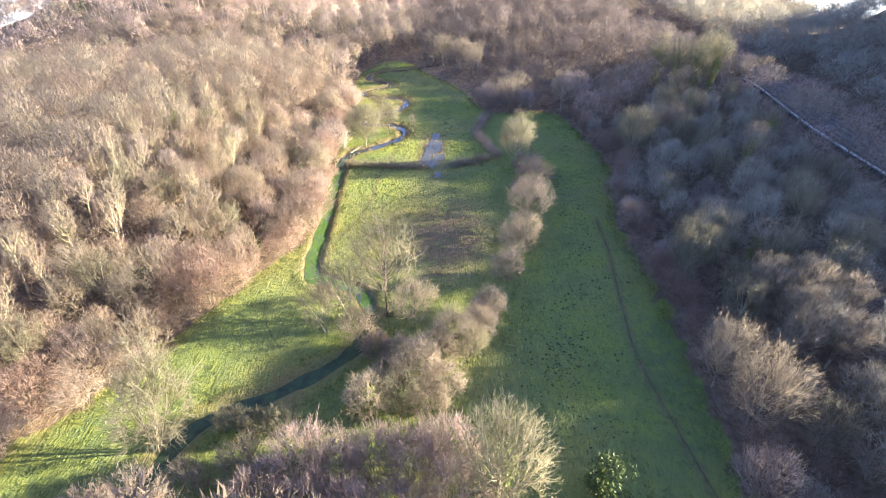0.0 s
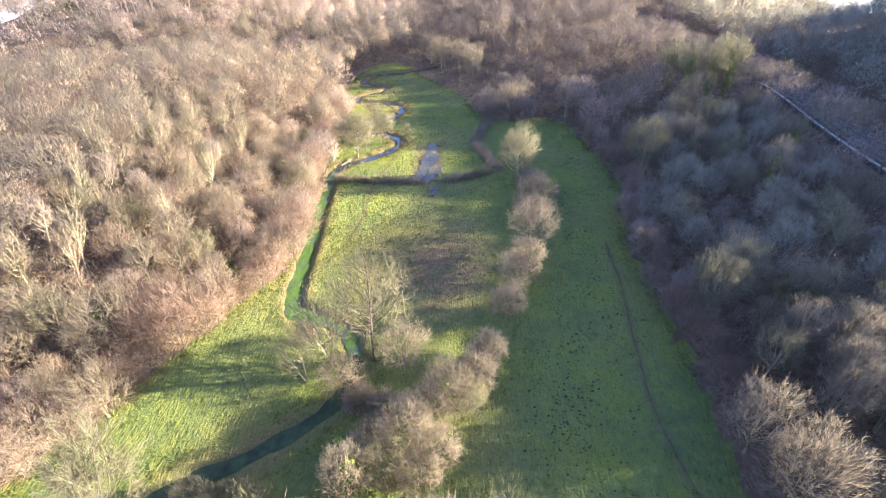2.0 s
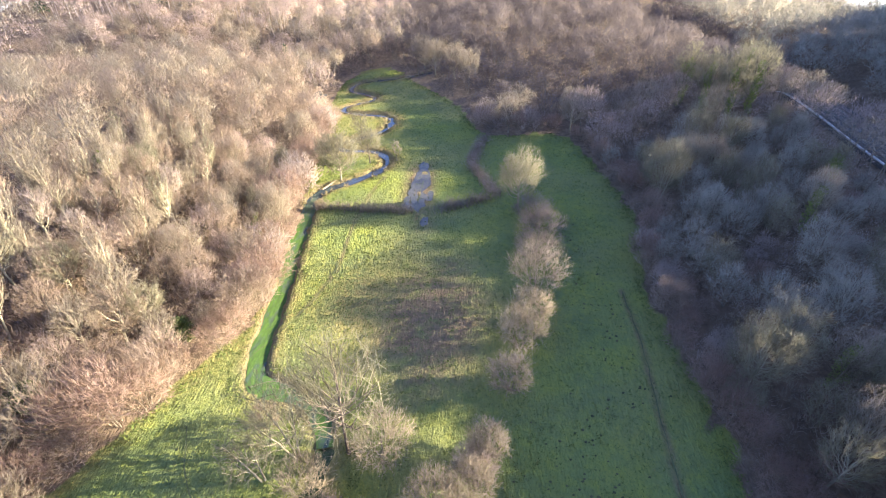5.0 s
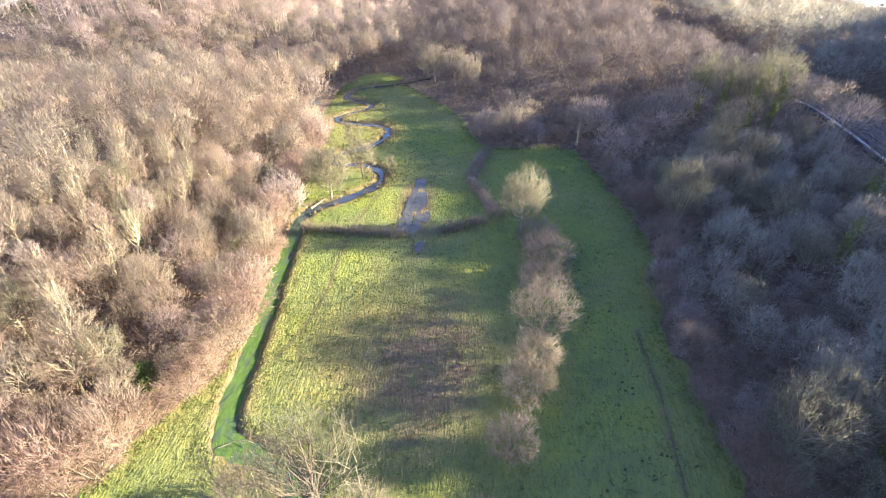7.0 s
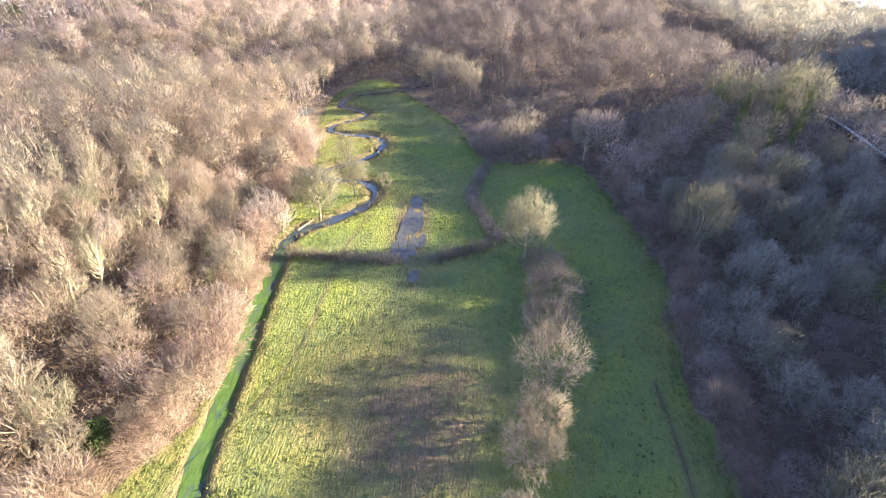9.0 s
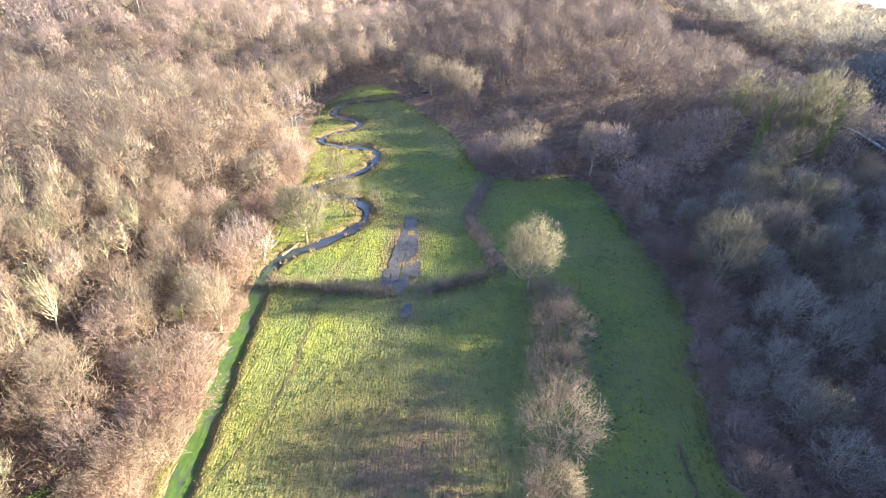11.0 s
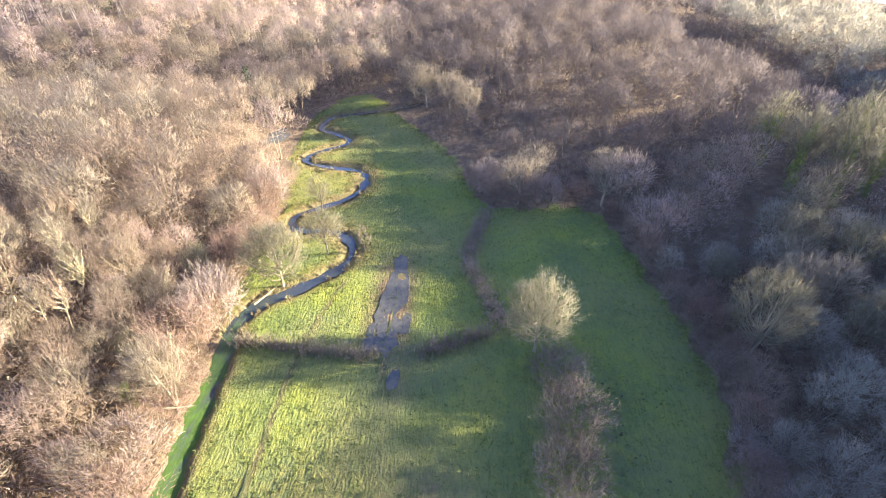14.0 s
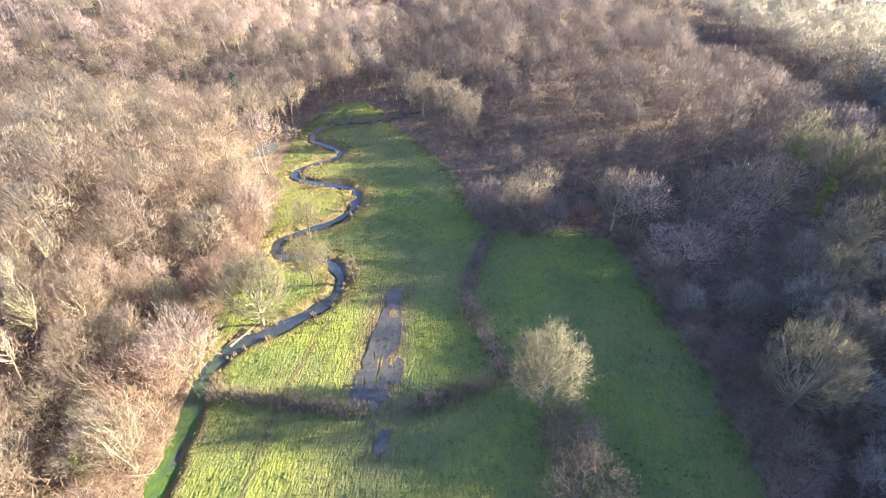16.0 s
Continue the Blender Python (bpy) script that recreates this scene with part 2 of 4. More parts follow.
def land(x, y):
    """Height of the ground, without the bed of the stream."""
    x, y = np.asarray(x, float), np.asarray(y, float)
    z = 0.035 * x + 0.07 * (y - 60)
    wood = np.where(inside(x, y, MEADOW), 0.0, away(x, y, MEADOW))
    bank = step(wood, 0, 35)
    left = x < np.where(y > 150, -25, 0)
    z = z + np.where(left, 8.0 * (1 - 0.6 * step(y, 150, 185)), 4.0) * bank + waves(x, y, 45, 3) * 0.8 * bank
    z = z - 10.0 * np.exp(-(away(x, y, polyline("-240,165 -190,150 -135,160 -100,170 -68,175")) / 21) ** 2)
    z = z + 2.5 * np.exp(-(away(x, y, polyline("50,180 54,150 57,116 59,104")) / 11) ** 2) * (x < rail_x(y) - 6)
    z = z - 6.0 * np.exp(-(away(x, y, polyline("76,142 68,190 62,235")) / 14) ** 2)
    z = z - 0.0022 * np.clip(x - 90, 0, 260) ** 2 - 0.0015 * np.clip(-165 - x, 0, 260) ** 2
    off = x - rail_x(y)
    bench = 0.035 * 74 + 0.07 * (y - 60) + 3.4
    near = step(y, 10, 30) * (1 - step(y, 122, 142))
    z = z + (bench - z) * near * step(off, -17, -5) * (1 - step(off, 9, 30))
    z = z + CREST * (0.94 + 0.095 * step(y, 38, 56) - 0.14 * step(y, 86, 112)) * step(x, 88, 152) * (1 + 0.02 * waves(x, y, 38, 7)) * (1 - step(y - 0.8 * (x - 90), 98, 158)) * (1 - step(x, 260, 500))
    z = z + 14.0 * np.exp(-(((x + 190) / 110) ** 2 + ((y - 380) / 90) ** 2))
    z = z + 12.0 * step(-x, 30, 130) * step(y, 172, 215) - 0.0012 * np.clip(-190 - x, 0, 200) ** 2
    far = np.hypot(x, y)
    z = z + (waves(x, y, 170, 5) * np.where(x < 0, 2.5, 5.5) + waves(x, y, 75, 8) * 2.2) * step(far, 190, 300)
    drop = step(far, 440, 1400)
    return z * (1 - drop) - 150 * drop


def bed(x, y):
    near = (np.abs(x) < 60) & (y < 185)
    d = np.full(np.shape(x), 99.0)
    d[near] = away(x[near], y[near], STREAM[::2])
    d = d + (0.30 + 0.14 * step(y, 96, 106)) * waves(x, y, 4.5, 21) + 0.05 * waves(x, y, 1.9, 22)
    s = 0.70 + 0.08 * step(y, 46, 52) + -0.10 * step(y, 100, 112)
    return -0.60 * (1 - step(d / s, 0.7, 1.9)) + 0.06 * np.exp(-((d - 2.3) / 0.5) ** 2), d


def mesh_from(name, verts, tris, material=None, shade=False, normals=None):
    me = bpy.data.meshes.new(name)
    verts, tris = np.asarray(verts, np.float32), np.asarray(tris, np.int32)
    me.vertices.add(len(verts))
    me.vertices.foreach_set("co", verts.ravel())
    me.loops.add(tris.size)
    me.loops.foreach_set("vertex_index", tris.ravel())
    me.polygons.add(len(tris))
    me.polygons.foreach_set("loop_start", np.arange(0, tris.size, tris.shape[1], dtype=np.int32))
    me.polygons.foreach_set("loop_total", np.full(len(tris), tris.shape[1], np.int32))
    me.update(calc_edges=True)
    if shade:
        me.shade_smooth()
    if normals is not None:
        me.shade_smooth()
        me.normals_split_custom_set_from_vertices(np.asarray(normals, np.float32))
    if material:
        me.materials.append(material)
    return me


def rounded(v, f, middle, mix=0.6, seed=1):
    """Turns the triangles of a crown outwards and gives them the soft normals of a round crown."""
    out = v - middle
    out = out / (np.linalg.norm(out, axis=1)[:, None] + 1e-9) + (0, 0, 0.35)
    own = np.cross(v[f[:, 1]] - v[f[:, 0]], v[f[:, 2]] - v[f[:, 0]])
    own /= np.linalg.norm(own, axis=1)[:, None] + 1e-12
    flip = (own * out[f[:, 0]]).sum(1) < 0
    f = f.copy()
    f[flip] = f[flip][:, [0, 2, 1]]
    own[flip] *= -1
    normals = mix * out
    for k in range(3):
        normals[f[:, k]] += (1 - mix) * own / 1.5
    normals /= np.linalg.norm(normals, axis=1)[:, None] + 1e-9
    return v, f, normals


def spaced(near, far, fine, grow=1.16):
    a, out, d = near, [], fine
    while a < far:
        d *= grow
        a += d
        out.append(a)
    return out


def build_ground():
    xs = np.array(sorted({round(v, 3) for v in (*np.arange(-50, 34, 0.6), *[-v for v in spaced(50, 2600, 0.8)], *spaced(34, 2600, 0.8, 1.12))}))
    ys = np.array(sorted({round(v, 3) for v in (*np.arange(12, 180, 0.7), *spaced(180, 2600, 0.8), *[24 - v for v in spaced(12, 2600, 0.8)])}))
    X, Y = np.meshgrid(xs, ys)
    dig, d = bed(X, Y)
    rough = waves(X, Y, 7, 11) * 0.05 + waves(X, Y, 2.6, 12) * 0.03
    Z = land(X, Y) + dig + rough
    n, k = X.shape
    i = (np.arange(n - 1)[:, None] * k + np.arange(k - 1)).ravel()
    me = mesh_from("ground", np.stack([X, Y, Z], -1).reshape(-1, 3), np.stack([i, i + 1, i + k + 1, i + k], -1), GROUND, True)
    meadow = inside(X, Y, MEADOW)
    edge = away(X, Y, MEADOW)
    litter = (0.5 + 0.5 * np.where(meadow, -edge, edge) + 0.45 * waves(X, Y, 6, 52) + 0.25 * waves(X, Y, 2.4, 53)).clip(0, 1)
    dry = (0.6 * step(Y, 96, 110) * (1 - step(d, 1.5, 5.5)) + np.exp(-((d - 2.0) / 0.9) ** 2) * (0.35 + 0.35 * waves(X, Y, 9, 14)) + np.exp(-(edge / 1.4) ** 2) * 0.5 * (X < -5)
           + 0.75 * np.exp(-(((X + 12) / 7) ** 2 + ((Y - 65) / 9) ** 2)) + 0.7 * np.exp(-(((X + 20) / 6) ** 2 + ((Y - 33) / 3.0) ** 2))
           + 0.55 * np.exp(-(((X + 24) / 5) ** 2 + ((Y - 128) / 6) ** 2)))
    wet = ((1.30 + 0.35 * waves(X, Y, 8, 54)) * np.exp(-(((X + 2.6) / 7.6) ** 2 + ((Y - 61.5) / 11.5) ** 2)) + 1.1 * np.exp(-(((X + 6.6) / 3.2) ** 4 + ((Y - 95.5) / 9.0) ** 4)) + 0.4 * np.exp(-(((X + 4.4) / 1.6) ** 2 + ((Y - 84) / 4) ** 4)) + 0.9 * (1 - step(d, 1.2, 2.6)) * (0.5 + 0.5 * step(Y, 42, 50)) * (1 - 0.3 * step(Y, 92, 104)))
    for path, width in TRACKS:
        wet = np.maximum(wet, 0.9 * np.exp(-((away(X, Y, path) / width) ** 2)))
    cover = np.stack([litter, dry.clip(0, 1), wet.clip(0, 1.7), np.ones_like(X)], -1).astype(np.float32)
    att = me.color_attributes.new("cover", "FLOAT_COLOR", "POINT")
    att.data.foreach_set("color", cover.ravel())
    return tagged(new("ground", me), "green winter meadow between leaf-strewn woodland slopes", "ground", kind="structure")


RUTS = [smooth(polyline("23.3,66 23.2,58 22.4,50 21.8,44 21.4,36 22.4,28 23.6,20")),
        smooth(polyline("-13.6,100 -15,96.3 -16.6,87 -16.9,79 -17.4,70 -20,62 -24,54.5")), smooth(polyline("-6.9,84 -6.4,90 -6.0,99")), smooth(polyline("-5.6,80 -5.9,86")), smooth(polyline("-22,37 -25,41 -27.4,46"))]
TRACKS = [(smooth(polyline("23.3,66 23.2,58 22.4,50 21.8,44 21.4,36 22.4,28 23.6,20")), 0.35), (smooth(polyline("-13.6,100 -15,96.3 -16.6,87 -16.9,79 -17.4,70 -20,62")), 0.3),
          (smooth(polyline("-6.2,84 -6.6,90 -6.2,97")), 0.4)]
build_ground()


def ribbon(name, line, width, sink, material):
    t = np.gradient(line, axis=0)
    t /= np.linalg.norm(t, axis=1)[:, None]
    side = np.stack([-t[:, 1], t[:, 0]], -1)
    w = (width(line) if callable(width) else np.full(len(line), width))[:, None]
    z = land(line[:, 0], line[:, 1]) - sink
    z = np.convolve(np.pad(z, 6, "edge"), np.ones(13) / 13, "valid")
    rows = [np.column_stack([line + side * w * s, z]) for s in (-1, -0.33, 0.33, 1)]
    v = np.stack(rows, 1).reshape(-1, 3)
    n = len(line)
    f = [(4 * i + j, 4 * i + j + 1, 4 * i + j + 5, 4 * i + j + 4) for i in range(n - 1) for j in range(3)]
    return new(name, mesh_from(name, v, f, material, True))


def ruts():
    """Narrow trodden paths, a little hollow in the grass."""
    m = Mat("trodden_earth", 0.95, 0.1)
    mud = m.done(m.ramp(m.noise(2.5, 5.0, 0.7), [(0.3, (0.060, 0.072, 0.034)), (0.7, (0.105, 0.115, 0.050))]), m.noise(9.0, 3.0), 0.05)
    for i, path in enumerate(RUTS):
        path = path + 0.10 * np.column_stack([waves(path[:, 0], path[:, 1], 4, 31), waves(path[:, 0], path[:, 1], 4, 32)])
        width = 0.06 + 0.05 * waves(path[:, 0], path[:, 1], 3, 33)
        tagged(ribbon("path", path, lambda p: width, -0.11, mud), "narrow trodden path through the grass", "path", kind="structure")


ruts()
UPPER = int(np.argmax(STREAM[:, 1] > 43.5))
tagged(ribbon("stream", STREAM[UPPER:], lambda p: 0.95 + 0.45 * step(p[:, 1], 46, 52) - 0.74 * step(p[:, 1], 92, 104) + 0.34 * waves(p[:, 0], p[:, 1], 6, 15), 0.24, WATER), "shallow winding stream with bright green water weed", "stream", kind="structure")
tagged(ribbon("ditch", STREAM[:UPPER + 1], lambda p: 0.95 + 0.30 * waves(p[:, 0], p[:, 1], 5, 15), 0.28, DITCH), "dark still lower course of the stream", "ditch", kind="structure")


def build_flood():
    """Standing water in the trodden ground: many ragged puddles drawn out along the valley."""
    rng = np.random.RandomState(27)
    v, f = [], []
    a = np.linspace(0, 2 * np.pi, 14, endpoint=False)
    for _ in range(64):
        if rng.rand() < 0.98:
            cy = 96.0 + 8.0 * rng.uniform(-1, 1)
            cx = -6.4 + (1.6 - 0.16 * (cy - 96)) * rng.uniform(-1, 1)
        else:
            cx, cy = -4.6 + 0.5 * rng.normal(), rng.uniform(82, 88)
        long, wide = rng.uniform(0.7, 2.4), rng.uniform(0.25, 0.75)
        r = 1 + 0.22 * np.sin(2 * a + rng.uniform(0, 6)) + 0.16 * np.sin(5 * a + rng.uniform(0, 6))
        x, y = cx + wide * r * np.cos(a), cy + long * r * np.sin(a)
        k = 15 * len(v)
        v.append(np.column_stack([np.r_[x, cx], np.r_[y, cy], land(np.r_[x, cx], np.r_[y, cy]) + 0.045 + rng.uniform(0, 0.02)]))
        f += [(k + i, k + (i + 1) % 14, k + 14) for i in range(14)]
    tagged(new("flood_water", mesh_from("flood_water", np.vstack(v), f, FLOOD)), "shallow puddles of flood water on the muddy meadow", "puddle", kind="stuff")


build_flood()


# ---- trees ----
class Shape:
    """Gathers triangles of stems and twigs."""

    def __init__(self):
        self.v, self.f, self.n = [], [], 0

    def add(self, v, f):
        self.v.append(np.asarray(v, float))
        self.f.append(np.asarray(f, int) + self.n)
        self.n += len(v)

    def tube(self, p, r, sides=5):
        p = np.asarray(p)
        k = len(p)
        d = np.gradient(p, axis=0)
        d /= np.linalg.norm(d, axis=1)[:, None] + 1e-9
        ref = np.where(np.abs(d[:, 2:3]) > 0.9, [[1.0, 0, 0]], [[0, 0, 1.0]])
        u = np.cross(d, ref)
        u /= np.linalg.norm(u, axis=1)[:, None] + 1e-9
        w = np.cross(d, u)
        a = np.arange(sides) * 2 * np.pi / sides
        ring = p[:, None] + np.asarray(r)[:, None, None] * (np.cos(a)[None, :, None] * u[:, None] + np.sin(a)[None, :, None] * w[:, None])
        i = np.arange(k - 1)[:, None] * sides
        j = np.arange(sides)[None]
        q = np.stack([i + j, i + (j + 1) % sides, i + sides + (j + 1) % sides, i + sides + j], -1).reshape(-1, 4)
        self.add(ring.reshape(-1, 3), np.vstack([q[:, [0, 1, 2]], q[:, [0, 2, 3]]]))

    def twigs(self, start, way, width, rng):
        """One slim triangle a twig, its base at start and its tip at start + way."""
        n = len(start)
        flat = np.cross(way, rng.normal(size=(n, 3)))
        flat *= (width / (np.linalg.norm(flat, axis=1) + 1e-9))[:, None] / 2
        v = np.stack([start - flat, start + flat, start + way], 1).reshape(-1, 3)
        self.add(v, np.arange(3 * n).reshape(-1, 3))

    def arrays(self):
        return (np.vstack(self.v), np.vstack(self.f)) if self.v else (np.zeros((0, 3)), np.zeros((0, 3), int))


def unit(v):
    return v / (np.linalg.norm(v, axis=-1, keepdims=True) + 1e-9)


def curve(start, way, length, bend, rng, k=4, wander=0.08):
    """A branch from start: it turns towards +z by bend, and wanders."""
    p, d = [np.array(start, float)], unit(np.array(way, float))
    for _ in range(k):
        d = unit(d + np.array([0, 0, bend / k]) + rng.normal(0, wander, 3))
        p.append(p[-1] + d * length / k)
    return np.array(p)


def grow(seed, h=12.0, radius=3.2, base=0.25, stems=1, limbs=14, subs=5, twigs=7, twiglets=5, fine=0.045, lift=0.35, girth=None, uneven=0.22, spike=1.0, trunk_sides=6, light=False):
    """A bare tree or shrub with a rounded, uneven crown: (wood, crown), both as (vertices, triangles).
    base: where the crown begins; lift: how far twigs turn up; spike: length of the outer twigs."""
    rng = np.random.RandomState(seed)
    wood, crown = Shape(), Shape()
    girth = girth or 0.014 * h + 0.03
    zc, rz = h * (0.93 + base) / 2, h * (0.93 - base) / 2
    mid = np.array([0, 0, zc])
    trunks = []
    for s in range(stems):
        lean = rng.normal(0, 0.04, 2) if stems == 1 else np.array([math.cos(s * 2.4), math.sin(s * 2.4)]) * rng.uniform(0.3, 0.75) * radius / h
        trunk = curve((lean[0] * 0.6, lean[1] * 0.6, -0.4), (*lean, 1), h * rng.uniform(0.72, 0.84), 0.1, rng, 6, 0.045)
        rad = girth * (stems ** -0.4) * np.linspace(1, 0.16, 7)
        rad[0] *= 1.4
        wood.tube(trunk, rad, trunk_sides)
        trunks.append(trunk)
    s0, s1 = [], []
    lumps = unit(rng.normal(size=(9, 3)))
    for i in range(limbs):
        u = -0.62 + 1.58 * (i + 0.5) / limbs
        az = i * 2.39996 + rng.normal(0, 0.25)
        ring = math.sqrt(max(0.0, 1 - u * u))
        d = np.array([math.cos(az) * ring, math.sin(az) * ring, u])
        trunk = trunks[i % stems]
        low = h * base * 0.75
        zs = low + max(0.0, (zc + rz * u) - low) * rng.uniform(0.3, 0.5)
        k = int(np.clip(np.searchsorted(trunk[:, 2], zs) - 1, 0, 5))
        f = np.clip((zs - trunk[k, 2]) / (trunk[k + 1, 2] - trunk[k, 2] + 1e-9), 0, 1)
        start = trunk[k] + (trunk[k + 1] - trunk[k]) * f
        grown = 1 - uneven * rng.rand() + 0.5 * uneven * max(0.0, (lumps @ d).max() - 0.6)
        end = mid + d * (radius, radius, rz) * 0.78 * grown
        hang = (start + end) / 2 + np.array([d[0], d[1], 0]) * radius * 0.18 - (0, 0, 0.05 * rz)
        t = np.linspace(0, 1, 4 if light else 5)[:, None]
        limb = start * (1 - t) ** 2 + 2 * hang * t * (1 - t) + end * t * t
        limb[1:-1] += rng.normal(0, 0.04 * radius, limb[1:-1].shape)
        if not light or stems > 2:
            wood.tube(limb, girth * 0.32 * (stems ** -0.25) * np.linspace(1, 0.28, len(limb)), 3 if light else 4)
        for b in range(subs):
            v = rng.uniform(0.35, 1.0) * (len(limb) - 1)
            j = min(len(limb) - 2, int(v))
            p = limb[j] + (limb[j + 1] - limb[j]) * (v - j)
            e = mid + unit(d + rng.normal(0, 0.42, 3) + (0, 0, 0.1)) * (radius, radius, rz) * rng.uniform(0.7, 0.95) * grown
            way = e - p
            long = min(np.linalg.norm(way), radius * 0.75)
            sub = curve(p, way, long, 0.25 * lift, rng, 2, 0.16)
            if not light:
                crown.tube(sub[[0, 2]], girth * 0.11 * np.array([1, 0.4]) + 0.01, 3)
            s0.append(sub[0]), s1.append(sub[-1])
    s0, s1 = np.array(s0), np.array(s1)
    if light:
        crown.twigs(s0, s1 - s0, np.full(len(s0), fine * 0.8), rng)
    n = len(s0)
    t = rng.uniform(0.15, 1.0, (n, twigs, 1))
    start = (s0[:, None] + (s1 - s0)[:, None] * t).reshape(-1, 3)
    out = unit((start - mid * (1, 1, 0.8)) / (radius, radius, rz))
    reach = (radius * 0.16 + 0.35) * spike
    way = unit(0.6 * np.repeat(unit(s1 - s0), twigs, 0) + 0.7 * out + rng.normal(0, 0.5, (n * twigs, 3)) + (0, 0, lift)) * (reach * rng.uniform(0.6, 1.3, n * twigs))[:, None]
    crown.twigs(start, way, np.full(len(start), fine * 1.3), rng)
    t = rng.uniform(0.2, 1.0, (len(start), twiglets, 1))
    at = (start[:, None] + way[:, None] * t).reshape(-1, 3)
    w2 = unit(np.repeat(unit(way), twiglets, 0) + rng.normal(0, 0.55, (len(at), 3)) + (0, 0, lift)) * (reach * 0.62 * rng.uniform(0.6, 1.3, len(at)))[:, None]
    crown.twigs(at, w2, np.full(len(at), fine), rng)
    return wood.arrays(), crown.arrays()


def leaves(rng, centre, size, n, leaf=0.22):
    """A clump of small leaf triangles in a rounded cloud."""
    d = unit(rng.normal(size=(n, 3))) * rng.uniform(0.45, 1.0, (n, 1)) ** 0.6
    c = np.asarray(centre) + d * np.asarray(size)
    a, b = unit(rng.normal(size=(n, 3))) * leaf, unit(rng.normal(size=(n, 3))) * leaf * 0.7
    return np.stack([c - a, c + a, c + b], 1).reshape(-1, 3), np.arange(3 * n).reshape(-1, 3)


def puffs(seed, h, radius, base, lobes, twigs, long, wide, mix, soft=0.85):
    """A soft rounded crown out of many short twigs that stand out from a few round lobes."""
    rng = np.random.RandomState(seed)
    zc, rz = h * (1 + base) / 2, h * (1 - base) / 2
    s = Shape()
    normals = []
    for i in range(lobes):
        u = -0.35 + 1.3 * (i + 0.5) / lobes
        a, ring = i * 2.39996 + rng.normal(0, 0.3), math.sqrt(max(0.0, 1 - u * u))
        d = np.array([math.cos(a) * ring, math.sin(a) * ring, u])
        c = d * (radius, radius, rz) * rng.uniform(0.42, 0.68) + (0, 0, zc)
        size = radius * rng.uniform(0.36, 0.58)
        out = unit(rng.normal(size=(twigs, 3)) + 0.55 * d + (0, 0, 0.25))
        at = c + out * size * rng.uniform(0.25, 1.0, (twigs, 1)) ** 0.6
        way = unit(0.75 * out + rng.normal(0, 0.35, (twigs, 3)) + (0, 0, 0.65)) * long * rng.uniform(0.5, 1.3, (twigs, 1))
        s.twigs(at, way, np.full(twigs, wide), rng)
        normals.append(np.repeat(out, 3, 0))
    v, f = s.arrays()
    v, f, n = rounded(v, f, (0, 0, zc - 0.25 * rz), soft)
    return v, f, unit(n + mix * np.vstack(normals))


def part(name, data, material, parent, label=""):
    ob = new(name, mesh_from(name, *data[:2], material, normals=data[2] if len(data) > 2 else None))
    ob.parent = parent
    if label:
        tagged(ob, label)
    return ob


def model(name, seed, twig, bark, ivy=0, brush=1.0, **shape):
    """A tree as a thing with its parts. brush: how thick the fine twigs stand on the outside of the crown."""
    radius = shape.get("radius", 3.2)
    if brush:
        shape["twiglets"] = max(1, shape.get("twiglets", 5) // 2)
    wood, crown = grow(seed, **shape)
    root = new(name)
    part("trunk", wood, bark, root)
    h = shape.get("h", 12)
    crown = rounded(*crown, (0, 0, h * (0.4 + 0.35 * shape.get("base", 0.25))), 0.3)
    if brush:
        more = puffs(seed, h * 0.97, radius * 0.97, shape.get("base", 0.25), int(6 + 2.6 * radius), int(84 * brush), 0.10 * radius + 0.22, shape.get("fine", 0.045), 0.15, 0.28)
        crown = np.vstack([crown[0], more[0]]), np.vstack([crown[1], more[1] + len(crown[0])]), np.vstack([crown[2], more[2]])
    part("crown", crown, twig, root)
    if ivy:
        rng = np.random.RandomState(seed + 77)
        v, f, k = [], [], 0
        for i in range(9):
            a, b = leaves(rng, (rng.normal(0, 0.3), rng.normal(0, 0.3), h * (0.08 + 0.065 * i)), (0.75, 0.75, h * 0.07), ivy)
            v.append(a), f.append(b + k)
            k += len(a)
        part("ivy", (np.vstack(v), np.vstack(f)), IVY, root, "green ivy climbing the trunk")
    return root


def put(thing, x, y, size=1.0, turn=0.0, label="", category="tree", group="", tall=1.0, sink=0.05, lean=0.0):
    ob = copy_thing(thing, pose(x, y, float(land(x, y)) - sink, 0, lean, 0) @ pose(0, 0, 0, 0, 0, turn) @ Matrix.Diagonal((size, size, size * tall, 1)))
    return tagged(ob, label, category, group)


# ---- kinds of trees ----
MODELS = {}


